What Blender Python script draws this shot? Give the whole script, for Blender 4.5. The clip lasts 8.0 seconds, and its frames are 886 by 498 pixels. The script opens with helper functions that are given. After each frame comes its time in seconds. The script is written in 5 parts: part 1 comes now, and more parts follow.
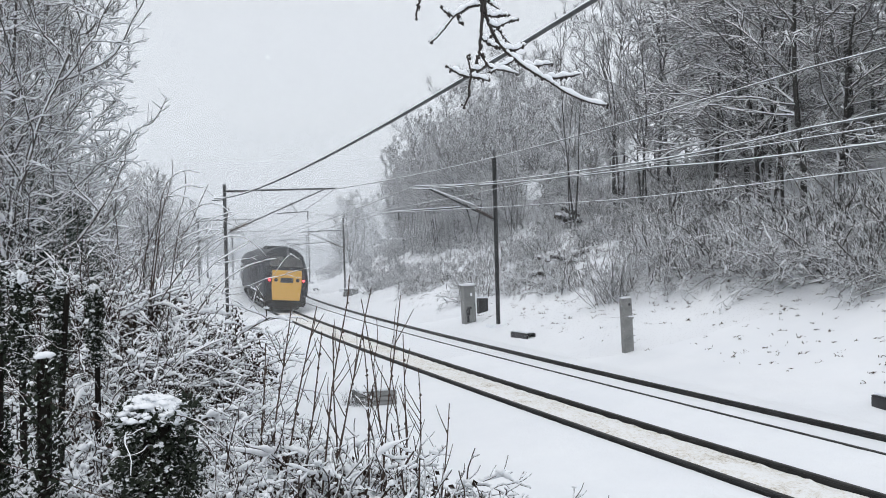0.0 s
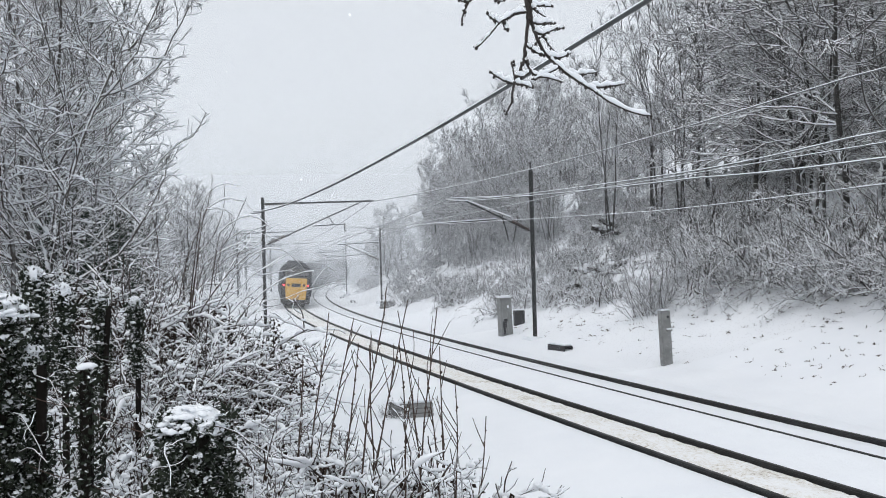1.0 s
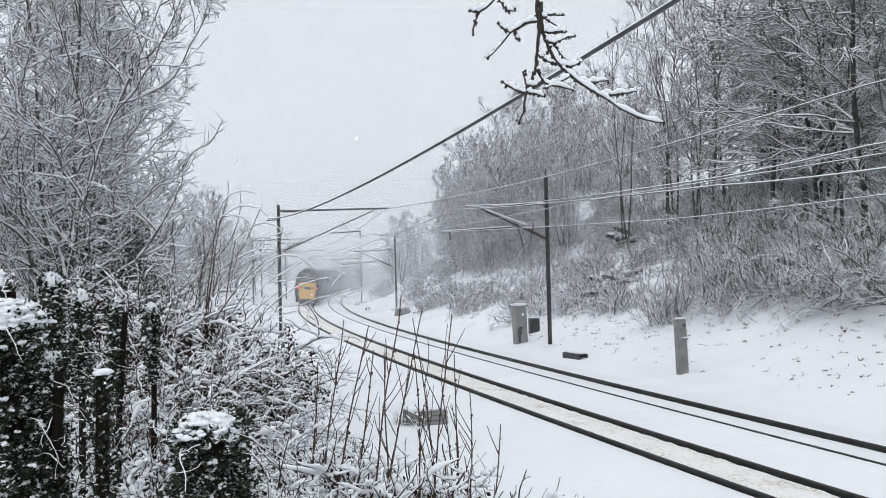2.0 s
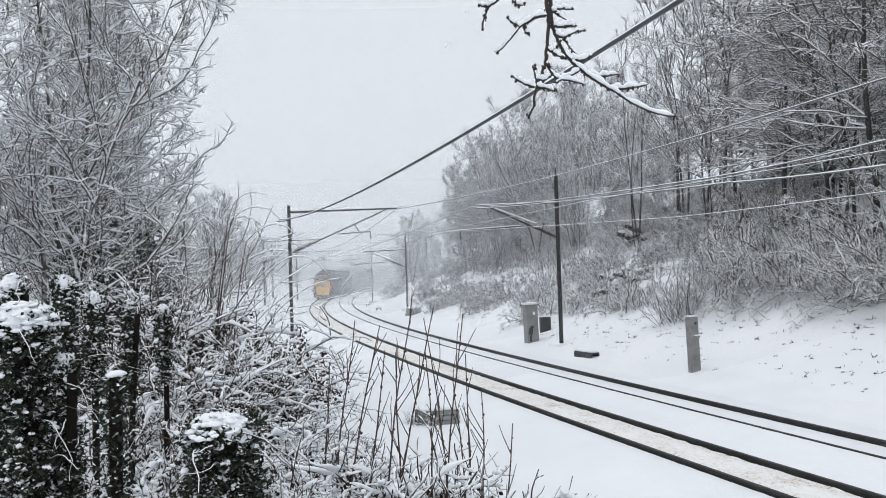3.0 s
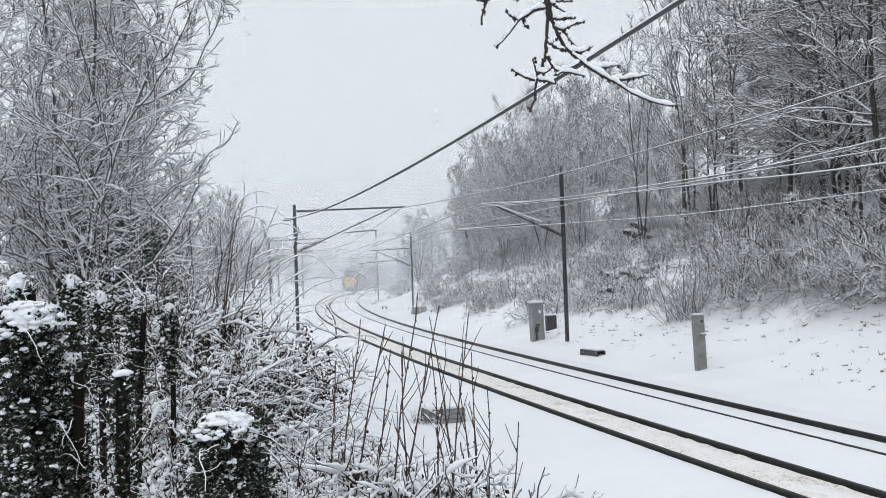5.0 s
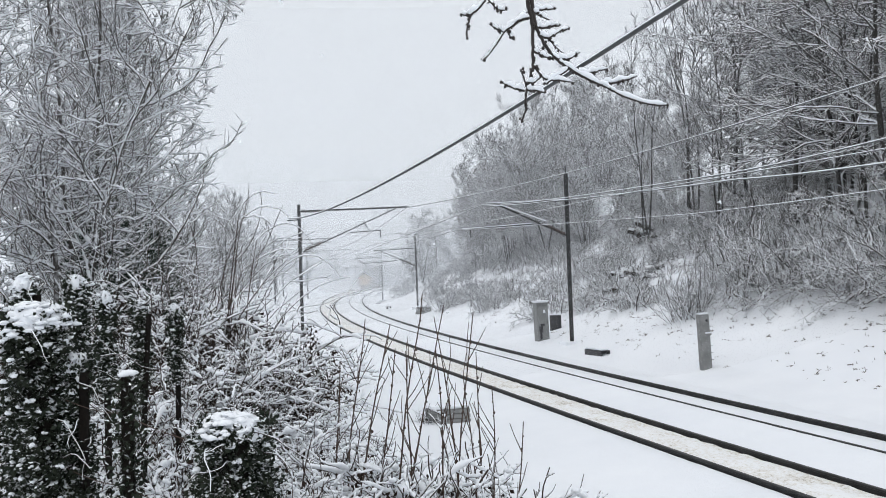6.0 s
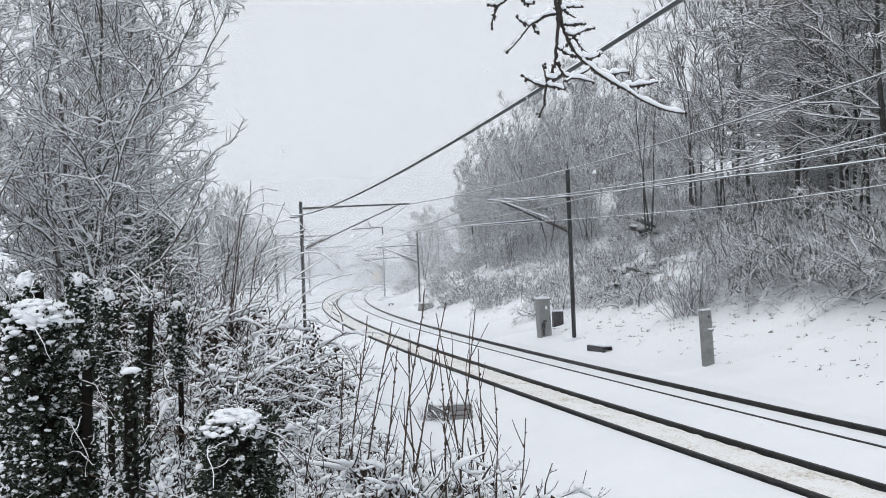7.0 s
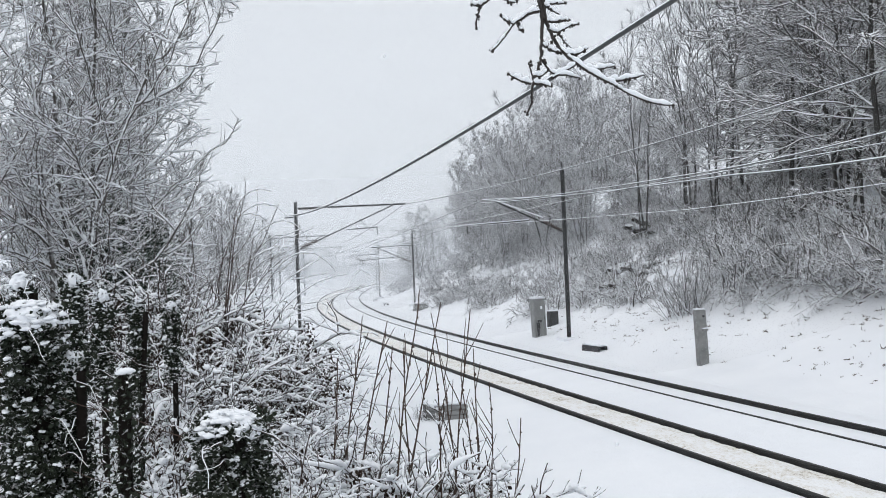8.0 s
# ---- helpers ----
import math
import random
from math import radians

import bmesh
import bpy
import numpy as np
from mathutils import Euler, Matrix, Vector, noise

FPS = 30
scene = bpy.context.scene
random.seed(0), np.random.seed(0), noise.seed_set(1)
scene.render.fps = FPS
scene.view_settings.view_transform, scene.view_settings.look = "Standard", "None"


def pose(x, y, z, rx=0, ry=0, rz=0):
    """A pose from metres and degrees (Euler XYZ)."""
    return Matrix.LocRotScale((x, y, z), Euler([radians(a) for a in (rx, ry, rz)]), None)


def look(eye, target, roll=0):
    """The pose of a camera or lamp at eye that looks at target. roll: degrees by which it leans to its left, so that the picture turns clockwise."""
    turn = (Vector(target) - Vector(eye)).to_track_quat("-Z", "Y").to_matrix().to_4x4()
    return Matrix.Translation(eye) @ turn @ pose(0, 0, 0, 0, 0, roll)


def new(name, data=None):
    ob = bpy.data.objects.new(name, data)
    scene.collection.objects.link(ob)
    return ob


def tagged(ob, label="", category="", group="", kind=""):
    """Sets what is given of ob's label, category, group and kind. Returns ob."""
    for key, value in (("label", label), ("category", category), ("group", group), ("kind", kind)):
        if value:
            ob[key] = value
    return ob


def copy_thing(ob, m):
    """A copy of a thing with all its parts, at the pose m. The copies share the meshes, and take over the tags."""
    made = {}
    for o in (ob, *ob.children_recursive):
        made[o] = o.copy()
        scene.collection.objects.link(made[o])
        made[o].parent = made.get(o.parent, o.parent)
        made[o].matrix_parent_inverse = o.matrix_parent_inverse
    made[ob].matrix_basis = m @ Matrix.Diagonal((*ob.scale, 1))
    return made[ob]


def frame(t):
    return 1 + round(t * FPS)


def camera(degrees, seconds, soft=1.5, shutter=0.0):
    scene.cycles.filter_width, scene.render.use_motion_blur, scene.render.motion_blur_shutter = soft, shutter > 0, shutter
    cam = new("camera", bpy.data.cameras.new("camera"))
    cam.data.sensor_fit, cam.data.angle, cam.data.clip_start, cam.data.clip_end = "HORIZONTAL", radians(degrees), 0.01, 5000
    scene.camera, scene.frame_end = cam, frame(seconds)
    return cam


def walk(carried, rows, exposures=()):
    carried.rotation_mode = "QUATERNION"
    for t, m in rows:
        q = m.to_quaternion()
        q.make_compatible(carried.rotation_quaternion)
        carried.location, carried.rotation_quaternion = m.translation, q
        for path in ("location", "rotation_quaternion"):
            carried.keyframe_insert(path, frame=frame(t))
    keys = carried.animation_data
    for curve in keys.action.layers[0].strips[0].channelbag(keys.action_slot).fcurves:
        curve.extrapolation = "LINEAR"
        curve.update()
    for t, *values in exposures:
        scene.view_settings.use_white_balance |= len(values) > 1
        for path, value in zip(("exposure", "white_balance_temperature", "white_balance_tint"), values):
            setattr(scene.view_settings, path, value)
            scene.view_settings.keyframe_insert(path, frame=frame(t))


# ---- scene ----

# ---------------------------------------------------------------- camera
EYE_Z = 3.604
cam = camera(52.204, 8.0, soft=0.95)
walk(cam, [(t, pose(0, 0, EYE_Z, rx, ry, rz)) for t, rx, ry, rz in (
    (0.0, 89.956, 1.468, -4.328),
    (0.5, 90.307, 1.496, -2.964),
    (1.0, 90.782, 1.540, -2.021),
    (1.5, 91.279, 1.368, -1.489),
    (3.0, 91.272, 1.811, -0.405),
    (3.5, 91.308, 2.003, -0.224),
    (4.0, 91.309, 1.962, -0.152),
    (4.5, 91.199, 1.956, -0.147),
    (6.0, 91.194, 2.066, 0.230),
    (6.5, 91.125, 2.109, 0.254),
    (7.0, 90.988, 2.203, 0.361),
    (7.5, 90.984, 2.298, 0.363),
    (8.0, 90.977, 2.313, 0.038),
)])

# ---------------------------------------------------------------- light: overcast winter sky
world = bpy.data.worlds.new("overcast_sky")
scene.world = world
world.use_nodes = True
wn, wl = world.node_tree.nodes, world.node_tree.links
wn.clear()
sky = wn.new("ShaderNodeTexSky")
sky.sky_type = "NISHITA"
sky.sun_disc = False
sky.sun_elevation, sky.sun_rotation = radians(38), radians(200)
sky_grey = wn.new("ShaderNodeHueSaturation")
sky_grey.inputs["Saturation"].default_value = 0.15
sky_bg = wn.new("ShaderNodeBackground")
sky_bg.inputs["Strength"].default_value = 0.05
coord = wn.new("ShaderNodeTexCoord")
split = wn.new("ShaderNodeSeparateXYZ")
cloud = wn.new("ShaderNodeValToRGB")
cloud.color_ramp.elements[0].position, cloud.color_ramp.elements[0].color = 0.0, (0.60, 0.635, 0.68, 1)
cloud.color_ramp.elements[1].position, cloud.color_ramp.elements[1].color = 1.0, (1.06, 1.11, 1.18, 1)
cloud_bg = wn.new("ShaderNodeBackground")
cloud_bg.inputs["Strength"].default_value = 0.73
both = wn.new("ShaderNodeAddShader")
world_out = wn.new("ShaderNodeOutputWorld")
wl.new(sky.outputs[0], sky_grey.inputs["Color"])
wl.new(sky_grey.outputs[0], sky_bg.inputs["Color"])
wl.new(coord.outputs["Generated"], split.inputs[0])
wl.new(split.outputs["Z"], cloud.inputs[0])
wl.new(cloud.outputs[0], cloud_bg.inputs["Color"])
wl.new(sky_bg.outputs[0], both.inputs[0])
wl.new(cloud_bg.outputs[0], both.inputs[1])
wl.new(both.outputs[0], world_out.inputs["Surface"])

sun_data = bpy.data.lights.new("sun", "SUN")
sun_data.energy, sun_data.angle, sun_data.color = 0.62, radians(60), (1.0, 0.98, 0.95)
sun = new("sun", sun_data)
sun.matrix_world = look((-14, -2, 60), (0, 0, 0))
scene.view_settings.exposure = 0.0


# ---------------------------------------------------------------- materials
def nodes_of(name):
    m = bpy.data.materials.new(name)
    m.use_nodes = True
    nt = m.node_tree
    return m, nt.nodes, nt.links, nt.nodes["Principled BSDF"]


def noise_node(n, l, scale, detail=4, rough=0.6, kind="Object"):
    tc = n.new("ShaderNodeTexCoord")
    tx = n.new("ShaderNodeTexNoise")
    tx.inputs["Scale"].default_value, tx.inputs["Detail"].default_value, tx.inputs["Roughness"].default_value = scale, detail, rough
    l.new(tc.outputs[kind], tx.inputs["Vector"])
    return tx.outputs["Fac"]


def ramp(n, l, value, stops):
    r = n.new("ShaderNodeValToRGB")
    els = r.color_ramp.elements
    while len(els) < len(stops):
        els.new(0.5)
    for e, (p, c) in zip(els, stops):
        e.position, e.color = p, (*c, 1) if len(c) == 3 else c
    l.new(value, r.inputs[0])
    return r.outputs[0]


def bumped(n, l, b, value, strength, distance=0.02):
    k = n.new("ShaderNodeBump")
    k.inputs["Strength"].default_value, k.inputs["Distance"].default_value = strength, distance
    l.new(value, k.inputs["Height"])
    l.new(k.outputs[0], b.inputs["Normal"])


def plain(name, c0, c1, scale, rough=0.7, metal=0.0, bump=0.2, kind="Object"):
    m, n, l, b = nodes_of(name)
    v = noise_node(n, l, scale, 6, 0.65, kind)
    l.new(ramp(n, l, v, ((0.3, c0), (0.72, c1))), b.inputs["Base Color"])
    b.inputs["Roughness"].default_value, b.inputs["Metallic"].default_value = rough, metal
    if bump:
        bumped(n, l, b, noise_node(n, l, scale * 5, 5, 0.6, kind), bump)
    return m


SNOW = (0.86, 0.885, 0.92)


def snowed(name, c0, c1, scale, low=0.15, high=0.5, rough=0.85, rag=0.5, kind="Object"):
    """A surface on whose upward faces snow has settled."""
    m, n, l, b = nodes_of(name)
    v = noise_node(n, l, scale, 5, 0.6, kind)
    base = ramp(n, l, v, ((0.3, c0), (0.7, c1)))
    geo = n.new("ShaderNodeNewGeometry")
    up = n.new("ShaderNodeSeparateXYZ")
    l.new(geo.outputs["Normal"], up.inputs[0])
    w = noise_node(n, l, scale * 2.3, 3, 0.5, kind)
    mad = n.new("ShaderNodeMath")
    mad.operation = "MULTIPLY_ADD"
    mad.inputs[1].default_value = rag
    l.new(w, mad.inputs[0])
    off = n.new("ShaderNodeMath")
    off.operation = "ADD"
    off.inputs[1].default_value = -rag * 0.5
    l.new(up.outputs["Z"], off.inputs[0])
    l.new(off.outputs[0], mad.inputs[2])
    mask = ramp(n, l, mad.outputs[0], ((low, (0, 0, 0)), (high, (1, 1, 1))))
    mix = n.new("ShaderNodeMix")
    mix.data_type = "RGBA"
    l.new(mask, mix.inputs["Factor"])
    l.new(base, mix.inputs["A"])
    mix.inputs["B"].default_value = (*SNOW, 1)
    l.new(mix.outputs["Result"], b.inputs["Base Color"])
    b.inputs["Roughness"].default_value = rough
    return m


def snow_ground():
    m, n, l, b = nodes_of("snow_ground")
    big = noise_node(n, l, 0.35, 4)
    fine = noise_node(n, l, 6, 7, 0.7)
    l.new(ramp(n, l, big, ((0.3, (0.82, 0.845, 0.885)), (0.7, (0.88, 0.90, 0.93)))), b.inputs["Base Color"])
    b.inputs["Roughness"].default_value = 0.75
    b.inputs["Subsurface Weight"].default_value = 0.0
    bumped(n, l, b, fine, 0.5, 0.05)
    return m


M_SNOW = snow_ground()
M_SNOWCAP = plain("settled_snow", (0.82, 0.85, 0.89), (0.9, 0.915, 0.94), 9, 0.8, 0, 0.25)


def bed_snow():
    """Snow blown thin over brown ballast, in flecks and longer drifts."""
    m, n, l, b = nodes_of("trodden_snow_with_brown_ballast")
    add = n.new("ShaderNodeMath")
    add.operation = "MULTIPLY_ADD"
    add.inputs[1].default_value = 0.5
    l.new(noise_node(n, l, 0.9, 3), add.inputs[0])
    l.new(noise_node(n, l, 11, 7, 0.75), add.inputs[2])
    l.new(ramp(n, l, add.outputs[0], ((0.56, (0.42, 0.38, 0.32)), (0.66, (0.76, 0.735, 0.685)), (0.80, (0.885, 0.89, 0.895)))), b.inputs["Base Color"])
    b.inputs["Roughness"].default_value = 0.9
    bumped(n, l, b, noise_node(n, l, 18, 5, 0.6), 0.7, 0.03)
    return m


M_BED = bed_snow()
M_RAIL = plain("rail_side_rust", (0.024, 0.0245, 0.025), (0.05, 0.05, 0.05), 3, 0.7, 0.3, 0.2)
M_STEEL = snowed("mast_steel", (0.016, 0.017, 0.018), (0.038, 0.039, 0.04), 5, 0.55, 0.8, 0.6)
M_INSUL = plain("insulator_glaze", (0.05, 0.035, 0.03), (0.09, 0.06, 0.05), 20, 0.3, 0, 0)
M_WIRE = snowed("snowy_wire", (0.06, 0.065, 0.07), (0.12, 0.125, 0.13), 3, -0.8, -0.3, 0.5)
M_FEEDER = snowed("feeder_cable", (0.05, 0.053, 0.056), (0.085, 0.09, 0.095), 3, -0.3, 0.15, 0.6, 0.3)
M_BARK = snowed("bark_with_snow", (0.05, 0.044, 0.040), (0.09, 0.082, 0.075), 4, -0.2, 0.2, 0.9)
M_TRUNK = snowed("trunk_bark", (0.02, 0.019, 0.018), (0.05, 0.046, 0.042), 4, 0.45, 0.75, 0.9)
# whiter than frost alone: haze between the tree rows is in the colour
M_BARK_FAR = snowed("frost_and_haze_bark", (0.06, 0.057, 0.056), (0.12, 0.114, 0.11), 3, -0.95, -0.45, 0.85)
M_BARK_FROST = snowed("rimed_twigs", (0.06, 0.055, 0.052), (0.12, 0.11, 0.105), 3, -0.95, -0.35, 0.8)
M_TWIG = snowed("brown_twig_with_snow", (0.035, 0.027, 0.024), (0.08, 0.06, 0.052), 6, 0.15, 0.5, 0.9)
M_STALK = plain("bare_stalk", (0.05, 0.035, 0.03), (0.11, 0.08, 0.065), 20, 0.8, 0, 0.1)
M_IVY = snowed("ivy_leaf", (0.010, 0.016, 0.010), (0.028, 0.034, 0.022), 9, 0.6, 0.88, 0.5, 0.9)
# dark litter that also paints the shade inside the near shrubs
M_SHADE_LITTER = snowed("withered_shade_leaf", (0.018, 0.013, 0.010), (0.05, 0.034, 0.026), 12, 0.7, 0.95, 0.9)
M_EVERGREEN = snowed("evergreen_leaf", (0.012, 0.022, 0.016), (0.035, 0.05, 0.035), 6, 0.5, 0.85, 0.6, 0.8)
M_WOOD = plain("old_wet_timber", (0.02, 0.017, 0.014), (0.06, 0.05, 0.042), 7, 0.85, 0, 0.5)
# near-black wood for the cores and post behind the ivy leaves
M_CORE = plain("near_black_core", (0.006, 0.005, 0.004), (0.016, 0.013, 0.011), 9, 0.95, 0, 0.5)
for _m in (M_CORE, M_WOOD, M_IVY, M_SHADE_LITTER, M_EVERGREEN, M_STALK, M_TWIG):
    _m.node_tree.nodes["Principled BSDF"].inputs["Specular IOR Level"].default_value = 0.15
M_CONCRETE = plain("grey_concrete", (0.16, 0.165, 0.165), (0.30, 0.30, 0.295), 3, 0.9, 0, 0.4)
M_CABINET = plain("grey_cabinet_paint", (0.17, 0.175, 0.175), (0.27, 0.275, 0.27), 2.2, 0.55, 0, 0.15)
M_DARK = plain("dark_plastic", (0.02, 0.02, 0.022), (0.045, 0.045, 0.05), 6, 0.6, 0, 0.2)


# ---------------------------------------------------------------- building helpers
def mesh_from(name, verts, faces, smooth=False):
    me = bpy.data.meshes.new(name)
    me.from_pydata(np.asarray(verts, dtype=float).tolist(), [], faces if isinstance(faces, list) else faces.tolist())
    if smooth:
        me.polygons.foreach_set("use_smooth", np.ones(len(me.polygons), dtype=bool))
    me.update()
    return me


def thing(name, label, category, group="", kind="", at=None, me=None, material=None):
    ob = new(name, me)
    if me is not None and material is not None:
        me.materials.append(material)
    if at is not None:
        ob.matrix_basis = at
    return tagged(ob, label, category, group, kind)


def part(name, src, material, parent, label="", at=None, kind=""):
    """Link a bmesh or mesh as one mesh object under a thing or a part."""
    if isinstance(src, bmesh.types.BMesh):
        me = bpy.data.meshes.new(name)
        src.to_mesh(me)
        src.free()
    else:
        me = src
    if material is not None and not me.materials:
        me.materials.append(material)
    ob = new(name, me)
    ob.parent = parent
    if at is not None:
        ob.matrix_basis = at
    return tagged(ob, label, kind=kind)


def box(bm, x0, x1, y0, y1, z0, z1, bevel=0.0):
    m = Matrix.LocRotScale(((x0 + x1) / 2, (y0 + y1) / 2, (z0 + z1) / 2), None, (x1 - x0, y1 - y0, z1 - z0))
    r = bmesh.ops.create_cube(bm, size=1, matrix=m)
    if bevel:
        es = list({e for v in r["verts"] for e in v.link_edges})
        bmesh.ops.bevel(bm, geom=es, offset=bevel, segments=2, affect="EDGES")
    return bm


def tube(paths, radii, sides=4, caps=False):
    """Verts and faces of tubes round polylines: paths (N, P, 3), radii (N, P)."""
    paths = np.asarray(paths, dtype=float)
    radii = np.asarray(radii, dtype=float)
    n, p, _ = paths.shape
    tan = np.gradient(paths, axis=1)
    tan /= np.linalg.norm(tan, axis=2, keepdims=True) + 1e-9
    ref = np.zeros((n, 1, 3))
    steep = np.abs(tan[:, :, 2]).mean(axis=1) > 0.8
    ref[steep, 0, 0] = 1
    ref[~steep, 0, 2] = 1
    a = np.cross(tan, ref)
    a /= np.linalg.norm(a, axis=2, keepdims=True) + 1e-9
    b = np.cross(a, tan)
    ang = np.arange(sides) * 2 * np.pi / sides + np.pi / 2 - (np.pi / sides if sides == 4 else 0)
    ring = (a[:, :, None, :] * np.cos(ang)[None, None, :, None] + b[:, :, None, :] * np.sin(ang)[None, None, :, None])
    v = paths[:, :, None, :] + ring * radii[:, :, None, None]
    idx = np.arange(n * p * sides).reshape(n, p, sides)
    q = np.stack([idx[:, :-1], np.roll(idx[:, :-1], -1, 2), np.roll(idx[:, 1:], -1, 2), idx[:, 1:]], -1).reshape(-1, 4)
    return v.reshape(-1, 3), q


def joined(pieces):
    vs, fs, o = [], [], 0
    for v, f in pieces:
        vs.append(v)
        fs.append(f + o)
        o += len(v)
    return np.concatenate(vs), np.concatenate(fs)


def unit(v):
    return v / (np.linalg.norm(v, axis=-1, keepdims=True) + 1e-9)


def grow(rng, base, way, length, r0, r1, segs, wander, lift):
    """Wavering polylines from base along way; lift bends them up or down."""
    n = len(base)
    pts = np.zeros((n, segs + 1, 3))
    pts[:, 0] = base
    d = unit(way)
    for i in range(segs):
        d = unit(d + rng.normal(0, wander, (n, 3)) + np.array([0, 0, lift]) / segs)
        pts[:, i + 1] = pts[:, i] + d * (length / segs)[:, None]
    rad = r0[:, None] + (r1 - r0)[:, None] * np.linspace(0, 1, segs + 1)[None, :]
    return pts, rad


def fork(rng, pts, rad, per, lo, hi, angle, ratio, length, thin=0.6, level=1.0):
    """Places, ways, lengths and radii of the side shoots of some polylines."""
    n, p, _ = pts.shape
    k = np.repeat(np.arange(n), per)
    t = rng.uniform(lo, hi, len(k)) * (p - 1)
    i = np.minimum(t.astype(int), p - 2)
    fr = (t - i)[:, None]
    base = pts[k, i] * (1 - fr) + pts[k, i + 1] * fr
    d = unit(pts[k, i + 1] - pts[k, i])
    perp = unit(np.cross(d, unit(rng.normal(0, 1, (len(k), 3)))))
    a = np.radians(rng.normal(angle, angle * 0.22, len(k)))[:, None]
    way = d * np.cos(a) + perp * np.sin(a)
    way[:, 2] *= level
    ln = length[k] * ratio * rng.uniform(0.55, 1.15, len(k)) * (1.15 - 0.6 * t / (p - 1))
    rr = (rad[k, i] * (1 - fr[:, 0]) + rad[k, i + 1] * fr[:, 0]) * thin
    return base, way, ln, rr


# ---------------------------------------------------------------- the line of the railway
STEP = 0.2
TRACK_S = np.arange(-40, 520, STEP)
TRACK_K = np.interp(TRACK_S, (0, 70, 140, 260), (0.00068, 0.0027, 0.00156, 0.00156))
TRACK_H = -0.30825 + np.cumsum(TRACK_K) * STEP - np.sum(TRACK_K[TRACK_S < 0]) * STEP
_x = np.cumsum(np.sin(TRACK_H)) * STEP
_y = np.cumsum(np.cos(TRACK_H)) * STEP
_i0 = int(round(40 / STEP))
TRACK_X, TRACK_Y = _x - _x[_i0] + 8.581, _y - _y[_i0] + 2.0
SIX_FOOT = 1.671
GAUGE = 1.505
NEAR = 0.06
RAILS = (NEAR, NEAR + GAUGE, GAUGE + SIX_FOOT, 2 * GAUGE + SIX_FOOT)
CANT = 0.108


def on_line(s, o, z=0.0):
    """The place s metres along the outer rail and o metres to its right."""
    s = np.asarray(s, dtype=float)
    x, y, h = (np.interp(s, TRACK_S, a) for a in (TRACK_X, TRACK_Y, TRACK_H))
    return np.stack([x + o * np.cos(h), y - o * np.sin(h), z + 0 * x], -1)


def heading(s):
    return float(np.interp(s, TRACK_S, TRACK_H))


def line_coords(x, y):
    """s and o of places on the ground."""
    x, y = np.asarray(x, dtype=float).ravel(), np.asarray(y, dtype=float).ravel()
    s_out, o_out = np.zeros(len(x)), np.zeros(len(x))
    tx, ty, ts, th = (a[::10] for a in (TRACK_X, TRACK_Y, TRACK_S, TRACK_H))
    for i in range(0, len(x), 4000):
        xs, ys = x[i:i + 4000], y[i:i + 4000]
        j = np.argmin((xs[:, None] - tx) ** 2 + (ys[:, None] - ty) ** 2, axis=1)
        dx, dy = xs - tx[j], ys - ty[j]
        s_out[i:i + 4000] = ts[j] + dx * np.sin(th[j]) + dy * np.cos(th[j])
        o_out[i:i + 4000] = dx * np.cos(th[j]) - dy * np.sin(th[j])
    return s_out, o_out


def smooth(a, b, x):
    t = np.clip((x - a) / (b - a), 0, 1)
    return t * t * (3 - 2 * t)


def lumps(x, y):
    return (np.sin(x * 0.9 + 1.3 * np.sin(y * 0.31)) * np.sin(y * 0.7 + 1.1 * np.sin(x * 0.43))
            + 0.5 * np.sin(x * 2.1 + y * 1.3) * np.sin(y * 1.9 - x * 0.7))


def ground_z(x, y):
    shape = np.shape(x)
    s, o = line_coords(x, y)
    xf, yf = np.asarray(x, dtype=float).ravel(), np.asarray(y, dtype=float).ravel()
    z = np.full(len(o), -0.17)
    far = smooth(40, 110, s)
    right = np.interp(o, (7.0, 7.9, 9.2, 13, 24, 34, 90, 400), (-0.05, 0.12, 0.55, 2.15, 7.0, 9.0, 13, 20))
    left = np.interp(-o, (2.6, 3.6, 5.2, 7.4, 9.5, 14, 30, 80, 400), (-0.17, -0.05, 0.7, 1.75, 2.0, 2.5, 4.0, 7, 12))
    z = np.where(o > 7.0, right, z)
    z = np.where((o > 6.2) & (o <= 7.0), -0.17 + 0.12 * (o - 6.2) / 0.8, z)
    z = np.where(o < -2.6, left * (1 - 0.25 * far), z)
    rough = 0.02 + 0.05 * smooth(8, 14, o) + 0.07 * smooth(3.4, 6, -o)
    z = z + np.where((o > 6.4) | (o < -2.6), lumps(xf, yf) * rough, 0.0)
    z = z + np.where((o > 7.4) | (o < -2.6), lumps(xf * 2.7 + 3, yf * 2.7) * 0.034, 0.0)
    z = z + np.where((o > 6.4) | (o < -2.6), 0.35, 0.0) * lumps(xf * 0.13, yf * 0.13) * smooth(9, 20, np.abs(o))
    return z.reshape(shape)


def gz(x, y):
    return float(ground_z(np.array([x]), np.array([y]))[0])


